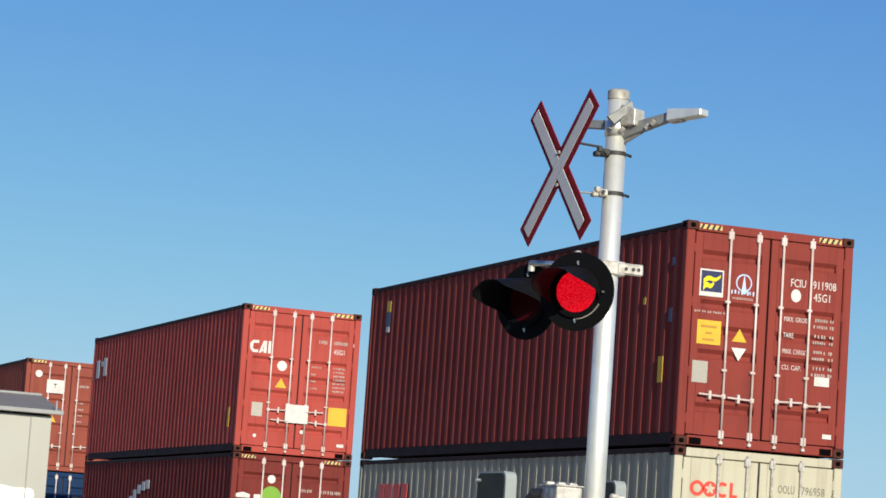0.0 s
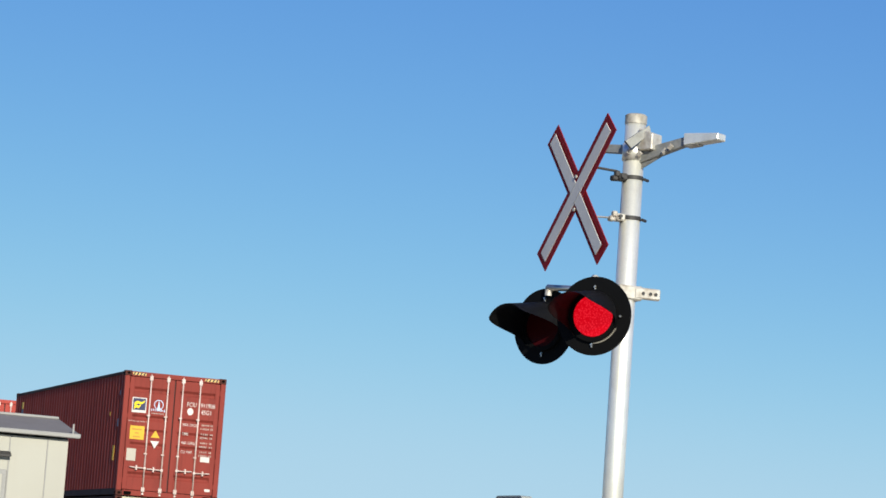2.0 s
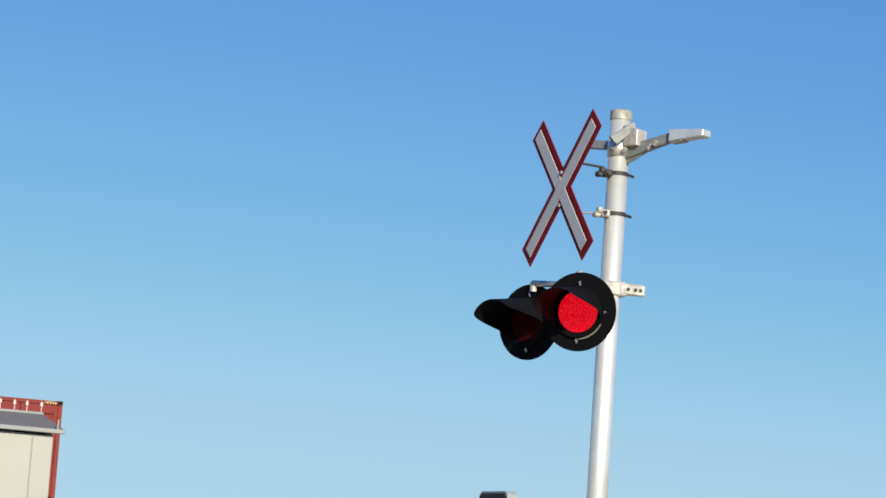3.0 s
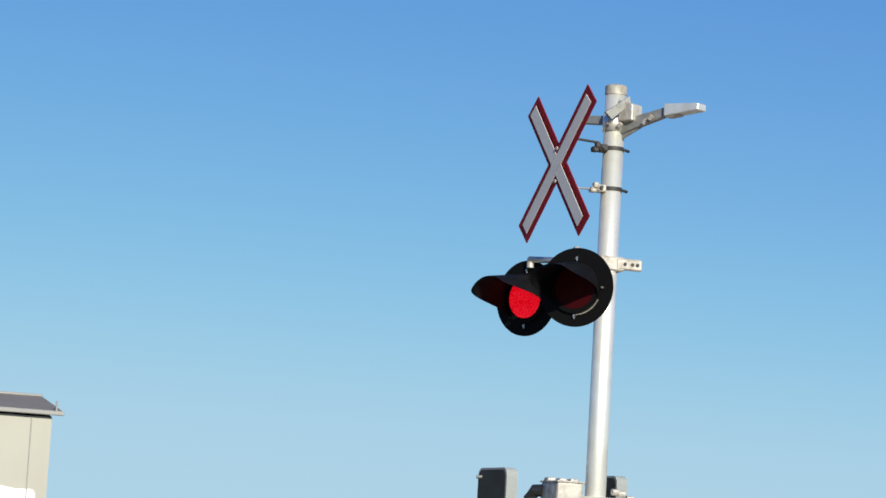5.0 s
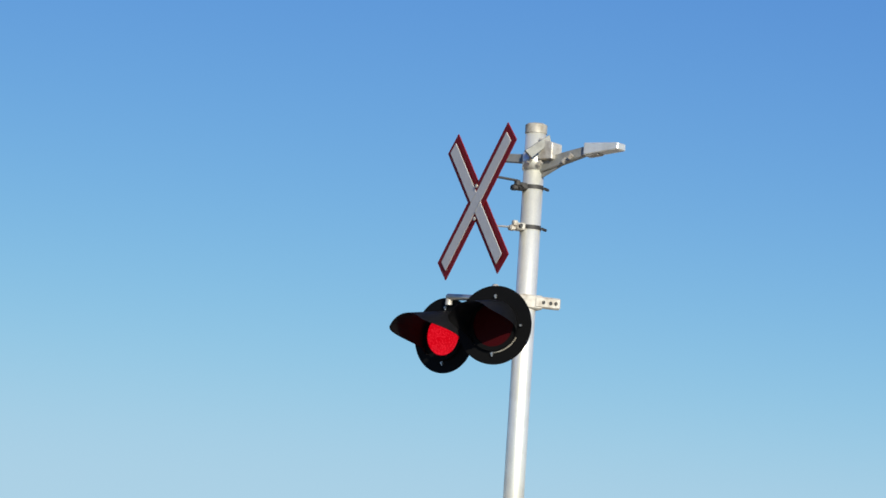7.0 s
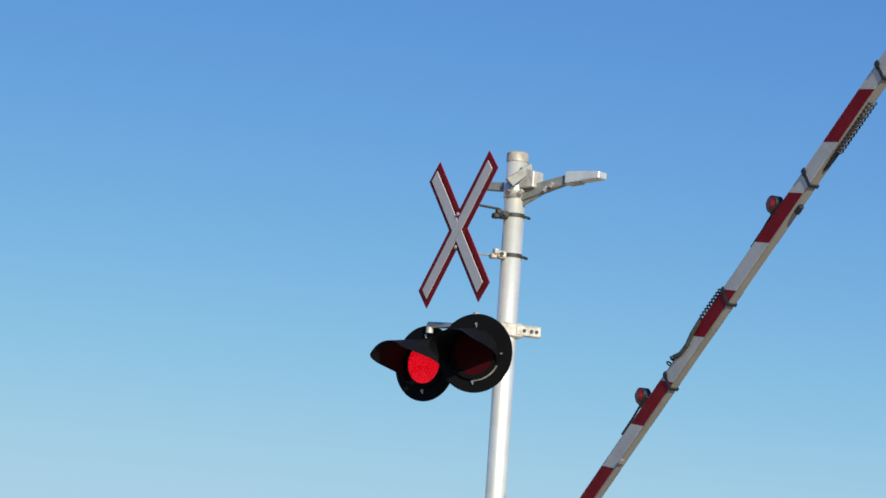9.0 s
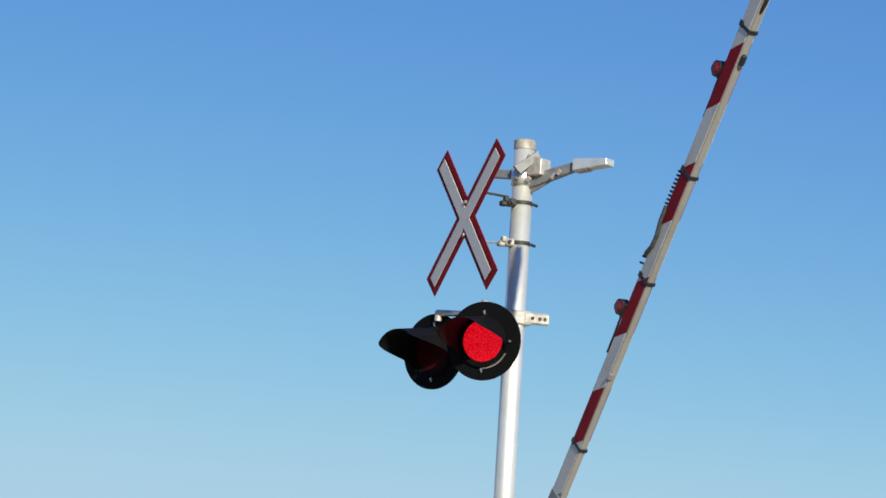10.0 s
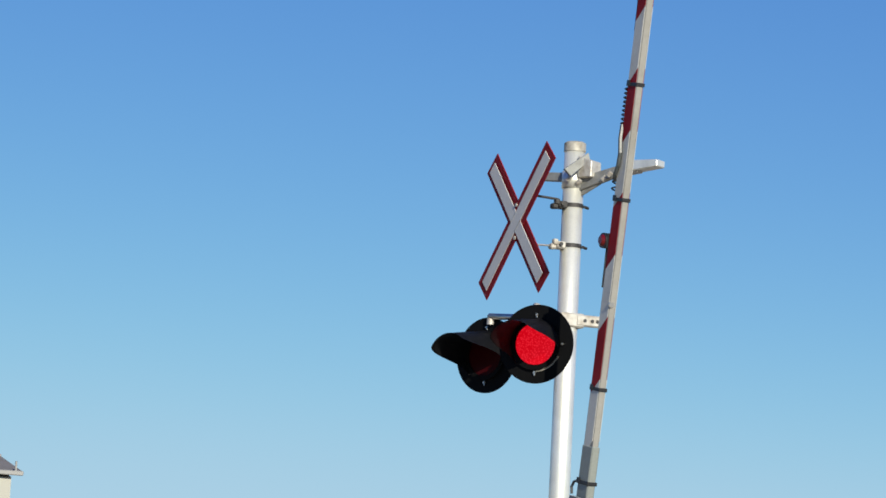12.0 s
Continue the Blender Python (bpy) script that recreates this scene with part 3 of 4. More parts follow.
shape(c_red, "triangle_label", HC, [(0.86, 1.40), (0.975, 1.59), (0.745, 1.59)], YELLOW, "yellow triangle label")
decal(c_red, "data_plate", HC, 0.30, 0.52, 1.91, 2.18, GREY_LABEL, "dull metal data plate")
p = decal(c_red, "placard", HC, 0.98, 1.45, 1.90, 2.26, WHITE_LABEL, "white square placard over the door seam")
p.location.y = -0.045
decal(c_red, "warning_label", HC, 1.88, 2.26, 1.89, 2.25, YELLOW, "yellow warning label")
bars(c_red, HC, 1.59, 1.78, 0.58, 0.10, 60)
bars(c_red, HC, 1.90, 2.20, 0.58, 0.10, 61)
bars(c_red, HC, 2.30, 2.37, 0.58, 0.13, 62)
write(c_red, HC, "45G1", 1.90, 0.84, 0.23, 0.14)
for k in range(4):
    bars(c_red, HC, 1.47, 1.47 + (0.22, 0.12, 0.1, 0.16)[k], 1.11 + 0.14 * k, 0.05, 70 + k)
for k in range(7):
    bars(c_red, HC, 1.93, 2.19, 1.10 + 0.075 * k, 0.05, 80 + k)
decal(c_red, "blank_label", HC, 2.10, 2.24, 2.60, 2.66, WHITE_LABEL)
shape(c_red, "disc_label", HC, ring(0.40, 2.56, 0.035), WHITE_LABEL)
shape(c_red, "disc_label", HC, ring(1.36, 2.42, 0.04), WHITE_LABEL)
side_label(c_red, "side_lettering", HC, 5.45, 5.72, 0.56, 0.98, WHITE_LABEL, "white lettering shape on the side")
side_label(c_red, "side_lettering", HC, 4.78, 5.05, 0.53, 0.95, WHITE_LABEL, "white lettering shape on the side")
side_label(c_red, "side_lettering", HC, 5.06, 5.30, 0.60, 0.72, WHITE_LABEL)
side_label(c_red, "side_label", HC, -5.58, -5.46, 2.02, 2.41, YELLOW, "yellow warning label on the side")

# middle car, lower box: dark red
c_dark = container(HC, DARK_RED, DARK_RED, "dark red weathered container with lime round label under a red container", "containers on the train")
stripes(c_dark, HC, 0.18, 0.46)
stripes(c_dark, HC, 1.88, 2.2)
shape(c_dark, "disc_label", HC, ring(0.82, 0.475, 0.08), WHITE_LABEL, "white round label")
shape(c_dark, "lime_label", HC, ring(0.82, 0.82, 0.205), LIME, "lime green round label", 0.03)
shape(c_dark, "logo_shape", HC, [(0.1, 0.80), (0.26, 0.76), (0.40, 0.80), (0.40, 0.87), (0.1, 0.87)], WHITE_LABEL, "white logo shape")
shape(c_dark, "logo_shape", HC, [(0.48, 0.79), (0.62, 0.79), (0.62, 0.88), (0.48, 0.88)], WHITE_LABEL)
bars(c_dark, HC, 1.42, 1.68, 0.62, 0.09, 90)
bars(c_dark, HC, 1.82, 2.25, 0.62, 0.09, 91)
for k, (a, d) in enumerate(((0.1, 0.50), (0.45, 0.53), (0.8, 0.60), (1.15, 0.70), (1.45, 0.84))):
    side_label(c_dark, "side_lettering", HC, a, a + 0.26, d, d + 0.19, WHITE_LABEL, "white lettering shape on the side")

# leading car: brown-red over blue
c_brown = container(HC, BROWN_RED, BROWN_RED, "brown-red corrugated container with white placard on its doors", "containers on the train")
stripes(c_brown, HC, 0.14, 0.52)
stripes(c_brown, HC, 1.9, 2.25)
shape(c_brown, "disc_label", HC, ring(0.35, 0.39, 0.095), WHITE_LABEL, "white round label")
p = decal(c_brown, "placard", HC, 0.57, 1.03, 0.52, 0.87, WHITE_LABEL, "white square placard with a small dark mark")
p.location.y = -0.045
bm = boxed(0.78, 0.80, DECAL_Y - 0.004, DECAL_Y - 0.0005, HC - 0.72, HC - 0.62)
box(bm, 0.74, 0.84, DECAL_Y - 0.004, DECAL_Y - 0.0005, HC - 0.645, HC - 0.62)
part("placard_mark", bm, INK, p)
shape(c_brown, "triangle_label", HC, [(0.79, 1.44), (0.89, 1.62), (0.69, 1.62)], YELLOW, "yellow triangle label")
bars(c_brown, HC, 1.46, 1.72, 0.60, 0.10, 95)
bars(c_brown, HC, 1.9, 2.3, 0.60, 0.10, 96)
for k in range(4):
    bars(c_brown, HC, 1.46, 1.60, 1.06 + 0.16 * k, 0.06, 100 + k)
    bars(c_brown, HC, 1.86, 2.16, 1.06 + 0.16 * k, 0.06, 104 + k)
c_blue = container(HC, BLUE, BLUE, "blue corrugated container under a brown-red container", "containers on the train")
bars(c_blue, HC, 1.50, 1.76, 0.6, 0.10, 110)
bars(c_blue, HC, 1.9, 2.3, 0.6, 0.10, 111)

# each box with its centre along the train and its base height
S0 = 37.855
CARS = ((0.0, 6.371, (c_maroon, HC), (c_grey, STD)), (19.717, 6.644, (c_red, HC), (c_dark, HC)), (39.271, 6.550, (c_brown, HC), (c_blue, HC)))


def well_car():
    """A low well wagon: side sills, floor beams, end decks and two bogies. Its origin lies on the rail top."""
    t = thing("well_wagon", Matrix(), "ochre weathered well wagon carrying two stacked containers", "wagon", "wagons of the train")
    for sx in (-1, 1):
        part("side_sill", boxed(sx * 1.30 - 0.05, sx * 1.30 + 0.05, -6.4, 6.4, 0.22, 1.15, 0.02), WAGON, t)
    part("well_floor", boxed(-1.25, 1.25, -6.3, 6.3, 0.20, FLOOR, 0.01), WAGON, t)
    for sy in (-1, 1):
        part("end_deck", boxed(-1.3, 1.3, min(sy * 6.32, sy * 9.2), max(sy * 6.32, sy * 9.2), 0.95, 1.12, 0.03), WAGON, t)
        part("coupler", boxed(-0.12, 0.12, min(sy * 9.2, sy * 9.85), max(sy * 9.2, sy * 9.85), 0.72, 0.94, 0.03), WHEEL, t)
        bogie = part("bogie_frame", boxed(-1.05, 1.05, sy * 7.8 - 0.25, sy * 7.8 + 0.25, 0.45, 0.95, 0.05), WAGON, t)
        bm = bmesh.new()
        for sx in (-1, 1):
            box(bm, sx * 1.0 - 0.08, sx * 1.0 + 0.08, sy * 7.8 - 1.15, sy * 7.8 + 1.15, 0.42, 0.66, 0.04)
        part("side_frame", bm, WAGON, bogie)
        for wy in (-0.89, 0.89):
            bm = tubed((-0.9, sy * 7.8 + wy, 0.457), (0.9, sy * 7.8 + wy, 0.457), 0.08, 12)
            for sx in (-1, 1):
                tube(bm, (sx * 0.69, sy * 7.8 + wy, 0.457), (sx * 0.82, sy * 7.8 + wy, 0.457), 0.457, 28)
            part("wheelset", bm, WHEEL, t, "steel wheelset")
    return t


FLOOR = 0.37
wagons = []
for off, top, upper, lower in CARS:
    FLOOR = top - upper[1] - lower[1] - RAIL_Z - 0.012
    wagons.append((well_car(), TRACK_X, off, RAIL_Z))
    trains.append((upper[0], 15.235, off, top - upper[1]))
    trains.append((lower[0], 15.235, off, top - upper[1] - lower[1] - 0.012))
trains += wagons

# ---- crossing mast ----
PX, PY = 7.734, 17.354
mast = thing("signal_mast", pose(PX, PY, 0), "bright aluminium crossing signal mast with clamps and top bracket", "signal mast")
part("pole", tubed((0, 0, 0.35), (0, 0, 5.03), 0.0725, 48), ALU, mast, smooth=True)
bm = tubed((0, 0, 4.985), (0, 0, 5.045), 0.077, 48)
tube(bm, (0, 0, 5.045), (0, 0, 5.055), 0.077, 48, 0.062)
part("pole_cap", bm, CAP_METAL, mast, "dull cast cap")
part("foundation", boxed(-0.4, 0.4, -0.4, 0.4, -0.3, 0.2, 0.03), CONCRETE, mast, "concrete foundation block")
bm = boxed(-0.22, 0.22, -0.22, 0.22, 0.2, 0.24, 0.005)
tube(bm, (0, 0, 0.24), (0, 0, 0.5), 0.1, 24)
part("base_flange", bm, CAST_ALU, mast)
# top bracket: a collar and two opposite arms, the longer one with a flat head
AX, AY = 0.503, -0.864


def along(d, side, z):
    return (AX * d - AY * side, AY * d + AX * side, z)


def beam(a, b, wide, za0, za1, zb0, zb1):
    """A bar along the bracket from a to b metres with its own height at each end."""
    bm = bmesh.new()
    lo = [bm.verts.new(along(a, s * wide, z)) for s, z in ((-1, za0), (1, za0), (1, za1), (-1, za1))]
    hi = [bm.verts.new(along(b, s * wide, z)) for s, z in ((-1, zb0), (1, zb0), (1, zb1), (-1, zb1))]
    bm.faces.new(lo)
    bm.faces.new(hi)
    for k in range(4):
        bm.faces.new((lo[k], lo[(k + 1) % 4], hi[(k + 1) % 4], hi[k]))
    bmesh.ops.bevel(bm, geom=bm.edges[:], offset=0.006, segments=1, affect="EDGES")
    return bm


part("bracket_collar", tubed((0, 0, 4.725), (0, 0, 4.845), 0.082, 40), ALU, mast, smooth=True)
# arms, web and strut carry their shade in the darker steel
part("bracket_arm", beam(0.05, 0.47, 0.024, 4.70, 4.80, 4.815, 4.878), SHADED_GALV, mast, "galvanised bracket arm")
part("bracket_arm", beam(-0.30, -0.05, 0.022, 4.80, 4.86, 4.775, 4.84), SHADED_GALV, mast, "galvanised bracket arm")
part("bracket_web", beam(0.07, 0.24, 0.008, 4.665, 4.735, 4.745, 4.785), SHADED_GALV, mast)
head = part("flat_head", beam(0.444, 0.728, 0.05, 4.806, 4.892, 4.832, 4.880), ALU, mast, "flat galvanised lamp head")
part("head_lens", beam(0.45, 0.56, 0.04, 4.796, 4.806, 4.806, 4.816), CAST_ALU, head)
part("junction_box", beam(0.07, 0.19, 0.06, 4.79, 4.945, 4.79, 4.905), CAST_ALU, mast, "small cast junction box")
part("strut", prism(bmesh.new(), [(-0.13, 4.835), (-0.08, 4.79), (0.06, 4.915), (0.045, 4.965)], -0.135, -0.105), SHADED_GALV, mast, "slanting grey steel strut")
for bd, bs, bz in ((0.09, -0.03, 4.76), (0.09, 0.03, 4.745), (0.28, 0.0, 4.775), (0.34, -0.02, 4.80), (0.03, -0.07, 4.78)):
    part("bolt", tubed(along(bd - 0.012, bs - 0.03, bz - 0.01), along(bd + 0.012, bs - 0.03, bz + 0.012), 0.017, 8), CAST_ALU, mast)
# crossbuck clamps: a band, a bolted block and a bar to the sign
for cz, mat in ((4.602, BRACKET), (4.318, CAST_ALU)):
    part("clamp_band", tubed((0, 0, cz - 0.014), (0, 0, cz + 0.014), 0.076, 32), BRACKET, mast, "dark steel clamp band")
    bm = boxed(-0.125, -0.055, -0.055, 0.04, cz - 0.028, cz + 0.022, 0.01)
    box(bm, -0.165, -0.12, -0.04, 0.02, cz - 0.034, cz + 0.004, 0.008)
    box(bm, -0.15, -0.115, -0.05, -0.01, cz - 0.005, cz + 0.036, 0.006)
    part("clamp_block", bm, mat, mast)
    part("clamp_bolt", tubed((-0.10, -0.07, cz), (-0.10, -0.05, cz), 0.014, 8), BRACKET, mast)
    part("clamp_bolt", tubed((0.06, -0.07, cz - 0.008), (0.105, -0.03, cz - 0.008), 0.011, 8), BRACKET, mast)
part("sign_strut", tubed((-0.13, -0.03, 4.634), (-0.385, -0.02, 4.648), 0.009, 8), BRACKET, mast)
part("sign_strut", tubed((-0.15, 0.0, 4.309), (-0.382, 0.0, 4.300), 0.007, 8), GALV, mast)
# lamp cross-arm
part("crossarm_clamp", boxed(-0.09, 0.10, -0.085, 0.085, 3.745, 3.845, 0.012), CAST_ALU, mast, "pale cast clamp")
plate = part("clamp_plate", boxed(0.03, 0.23, -0.09, -0.045, 3.757, 3.837, 0.01), CAST_ALU, mast, "pale cast plate with bolts")
for bx in (0.095, 0.15, 0.19):
    part("bolt", tubed((bx, -0.096, 3.797), (bx, -0.088, 3.797), 0.013, 8), BRACKET, plate)
for cy in (-0.375, 0.437):
    part("crossarm", tubed((-0.06, cy * 0.1, 3.81), (-0.405, cy, 3.828), 0.022, 16), GALV, mast, "galvanised cross-arm tube", True)
    bm = tubed((-0.395, cy, 3.77), (-0.395, cy, 3.836), 0.025, 16, 0.024)
    tube(bm, (-0.395, cy, 3.836), (-0.395, cy, 3.847), 0.024, 16, 0.012)
    part("hanger", bm, CAST_ALU, mast, "galvanised lamp hanger")

# ---- crossbuck ----
sign = thing("crossbuck_sign", pose(PX - 0.405, PY + 0.008, 4.450, 0, 0, -84.5), "white crossbuck sign with red borders clamped to the mast", "crossing sign")
BL, BW = 1.27, 0.190


RISE, FALL = 45.0, -48.2
FALL_LONG = 0.978


def cross(half_long, half_wide):
    """Outline of two crossing strips, one rising and one falling."""
    w = half_wide
    u, v = (Vector((math.cos(radians(a)), math.sin(radians(a)))) for a in (RISE, FALL))
    nu, nv = Vector((-u.y, u.x)), Vector((-v.y, v.x))

    def meet(su, sv):
        """Where the edge su of the rising strip meets the edge sv of the falling one."""
        d = nu.x * nv.y - nu.y * nv.x
        return Vector(((su * w * nv.y - sv * w * nu.y) / d, (nu.x * sv * w - nv.x * su * w) / d))

    lv = half_long * FALL_LONG
    pts = [meet(1, 1), u * half_long + nu * w, u * half_long - nu * w, meet(-1, 1), v * lv + nv * w, v * lv - nv * w,
           meet(-1, -1), -u * half_long - nu * w, -u * half_long + nu * w, meet(1, -1), -v * lv - nv * w, -v * lv + nv * w]
    return [(p.x, p.y) for p in pts]


for ang, off, long in ((RISE, -0.010, BL), (FALL, 0.0, BL * FALL_LONG)):
    c, sn = math.cos(radians(ang)), math.sin(radians(ang))
    rot = Matrix(((c, 0, -sn, 0), (0, 1, 0, 0), (sn, 0, c, 0), (0, 0, 0, 1)))
    bm = boxed(-long / 2, long / 2, -0.004 + off, 0.004 + off, -BW / 2, BW / 2, 0.0015)
    bmesh.ops.transform(bm, matrix=rot, verts=bm.verts)
    part("blade", bm, SIGN_RED, sign, "red-edged blade")
part("white_field", prism(bmesh.new(), cross(BL / 2 - 0.050, BW / 2 - 0.048), -0.0185, -0.0145), SIGN_WHITE, sign, "white reflective cross")
c45 = math.sqrt(0.5)
for e in (-1, 1):
    m0 = e * (BW / 2 - 0.048)
    bm = prism(bmesh.new(), [(c45 * (x - z), c45 * (x + z)) for x, z in ((-0.05, m0 - 0.003), (0.05, m0 - 0.003), (0.05, m0 + 0.003), (-0.05, m0 + 0.003))], -0.0205, -0.0186)
    part("seam", bm, CAST_ALU, sign)
for bz in (0.115, -0.115):
    part("bolt", tubed((0, -0.024, bz), (0, 0.012, bz), 0.013, 8), CAST_ALU, sign)
part("back_plate", boxed(-0.04, 0.04, 0.006, 0.02, -0.12, 0.12, 0.003), GALV, sign)


# ---- flashing lights ----
def hood_mesh(radius, length):
    """A visor: full length over the top, swept back along the sides."""
    bm = bmesh.new()
    n, m = 36, 10
    rows = []
    for i in range(n + 1):
        a = -128 + 256 * i / n
        s = min(1.0, max(0.0, (abs(a) - 48) / 66))
        s = s * s * (3 - 2 * s)
        ln = length * (1 - s) + 0.03 * s
        row = []
        for j in range(m + 1):
            f = j / m
            r = radius * (1 + 0.05 * f)
            row.append(bm.verts.new((r * math.sin(radians(a - 12)), -0.012 - ln * f, r * math.cos(radians(a - 12)) - 0.07 * f * ln / length)))
        rows.append(row)
    for u, v in zip(rows, rows[1:]):
        for j in range(m):
            bm.faces.new((u[j], u[j + 1], v[j + 1], v[j]))
    bmesh.ops.solidify(bm, geom=bm.faces[:], thickness=0.003)
    return bm


def flashing_light(x, y, z, turn, chain):
    t = thing("flashing_light", pose(x, y, z, 0, 0, turn), "black hooded round crossing light with red lens on cross-arm", "signal light", "flashing lights")
    R = 0.268
    bm = tubed((0, 0.0, 0), (0, 0.012, 0), R, 64)
    part("background_disc", bm, SIGNAL_BLACK, t, "black background disc")
    bm = bmesh.new()
    tube(bm, (0, 0.012, 0), (0, 0.12, 0), 0.17, 32, 0.15)
    tube(bm, (0, 0.12, 0), (0, 0.16, 0), 0.15, 32, 0.06)
    part("housing", bm, SIGNAL_BLACK, t, smooth=False)
    bm = bmesh.new()
    n = 48
    for r0, r1, ya, yb in ((0.148, 0.178, -0.022, 0.0),):
        rings = [[bm.verts.new((r * math.cos(2 * math.pi * k / n), yy, r * math.sin(2 * math.pi * k / n))) for k in range(n)]
                 for r, yy in ((r1, yb), (r1, ya), (r0, ya), (r0, yb))]
        for u, v in zip(rings, rings[1:] + rings[:1]):
            for k in range(n):
                bm.faces.new((u[k], u[(k + 1) % n], v[(k + 1) % n], v[k]))
    part("door_ring", bm, SIGNAL_BLACK, t)
    part("hood", hood_mesh(0.172, 0.405), HOOD_BLACK, t, "black swept visor", True)
    part("lens", tubed((0, -0.010, 0), (0, -0.004, 0), 0.148, 48), LENS_OFF, t, "dark red lens")
    for a in (0, 90, 180, 270):
        bx, bz = 0.196 * math.sin(radians(a)), 0.196 * math.cos(radians(a))
        bm = tubed((bx, -0.018, bz), (bx, 0.0, bz), 0.007, 8)
        if a in (0, 180):
            box(bm, bx - 0.004, bx + 0.004, -0.010, -0.001, bz - 0.018, bz + 0.012, 0.001)
        part("bolt", bm, GALV, t, "bright bolt")
    bm = bmesh.new()
    for k in range(14 if chain else 0):
        a = radians(118 + 4.4 * k)
        box(bm, 0.185 * math.sin(a) - 0.005, 0.185 * math.sin(a) + 0.005, -0.006, -0.0005, 0.185 * math.cos(a) - 0.004, 0.185 * math.cos(a) + 0.004)
    if chain:
        part("ring_chain", bm, CAP_METAL, t, "dull metal chain along the ring")
    else:
        bm.free()
    part("stem", tubed((0, 0.07, 0.14), (0, 0.07, 0.27), 0.026, 12), SIGNAL_BLACK, t)
    # the lit array stands at the lens when on and inside the housing when off
    led = part("led_panel", tubed((0, -0.004, 0), (0, 0.0, 0), 0.142, 48), LENS_ON, t, "glowing red light array")
    return t, led


light_near, led_near = flashing_light(PX - 0.405, PY - 0.412, 3.566, -46.0, True)
light_far, led_far = flashing_light(PX - 0.397, PY + 0.478, 3.557, -61.5, False)

# ---- gate mechanism, fixed to the mast ----
mech = thing("gate_mechanism", pose(PX, PY, 0), "grey gate mechanism housing clamped to the mast", "gate mechanism")
part("housing", boxed(-0.34, 0.08, -0.52, -0.09, 1.30, 2.05, 0.03, 2), WEIGHT, mech)
part("cover", boxed(-0.36, -0.34, -0.48, -0.13, 1.35, 2.0, 0.008), CAST_ALU, mech)
part("mast_clamp", boxed(-0.26, 0.16, -0.13, 0.12, 2.08, 2.18, 0.015), CAST_ALU, mech, "pale cast mast clamp")
part("junction_box", boxed(-0.40, -0.205, -0.27, 0.03, 2.0, 2.262, 0.02, 2), CAST_ALU, mech, "pale junction box")
for k in range(3):
    x = -0.405 + 0.085 * k
    part("lid_lug", boxed(x, x + 0.062, -0.11, -0.03, 2.255, 2.292, 0.012, 2), CAST_ALU, mech, "rounded cast lid lug")
part("lid", boxed(-0.405, -0.2, -0.275, 0.035, 2.258, 2.27, 0.004), CAST_ALU, mech)
for bx, bz in ((0.09, 2.22), (0.135, 2.21), (0.20, 2.18)):
    part("bolt", tubed((bx - 0.02, -0.12, bz), (bx + 0.03, -0.12, bz), 0.022, 8), CAST_ALU, mech)
part("conduit_elbow", path_tube(bmesh.new(), [(-0.45, 0.1, 1.98), (-0.45, 0.08, 2.15), (-0.43, 0.04, 2.2), (-0.39, 0.0, 2.2)], 0.045, 12), CABLE, mech, "black conduit elbow")

# ---- gate arm with counterweights; it lies below its pivot ----
GATE, GATE_TURN = (PX - 0.42, PY - 0.77, 1.966), 3.83
gate = thing("crossing_gate", pose(*GATE, 0, 0, GATE_TURN), "red and white striped crossing gate with small lamps and counterweights", "crossing gate")
ZA = -0.3615


def half(r):
    """Reach of the arm to its two faces and its half height at r metres from the pivot."""
    return 0.003 + 0.0063 * (r - 1.2), 0.061


def reach(r, side):
    return half(r)[0] if side < 0 else 0.0445 - 0.0045 * (r - 1.2)


bm = bmesh.new()
rings = []
for r in (0.90, 1.4, 2.0, 2.7, 3.4, 4.1, 4.8, 5.2, 5.6):
    ht, hh = half(r)
    rings.append([bm.verts.new((x * reach(r, x), -r, ZA + z * hh)) for x, z in ((-1, -0.85), (-0.75, -1), (0.75, -1), (1, -0.85), (1, 0.85), (0.75, 1), (-0.75, 1), (-1, 0.85))])
for u, v in zip(rings, rings[1:]):
    for k in range(8):
        bm.faces.new((u[k], u[(k + 1) % 8], v[(k + 1) % 8], v[k]))
bm.faces.new(rings[0])
bm.faces.new(rings[-1])
part("arm", bm, GATE_WHITE, gate, "dirty white tapered arm")
r0, red = 0.94, False
while r0 < 5.0:
    for side in (-1, 1):
        edge = []
        for rr, sl, zz in ((r0, 1, -1), (r0, -1, 1), (r0 + 0.3975, -1, 1), (r0 + 0.3975, 1, -1)):
            ra = rr + sl * 0.05
            edge.append((-ra, ZA + zz * 0.061 * 0.845, reach(ra, side)))
        bm = bmesh.new()
        lo = [bm.verts.new((side * (ht - 0.001), y, z)) for y, z, ht in edge]
        hi = [bm.verts.new((side * (ht + 0.0025), y, z)) for y, z, ht in edge]
        bm.faces.new(lo)
        bm.faces.new(hi)
        for k in range(4):
            bm.faces.new((lo[k], lo[(k + 1) % 4], hi[(k + 1) % 4], hi[k]))
        part("stripe", bm, GATE_RED if red else GATE_SHEET, gate, "red reflective stripe" if red else "white reflective stripe")
    r0 += 0.400
    red = not red
part("arm_sleeve", boxed(-0.007, 0.050, -0.955, -0.45, ZA - 0.072, ZA + 0.072, 0.008), SLEEVE, gate, "grey arm adapter sleeve")
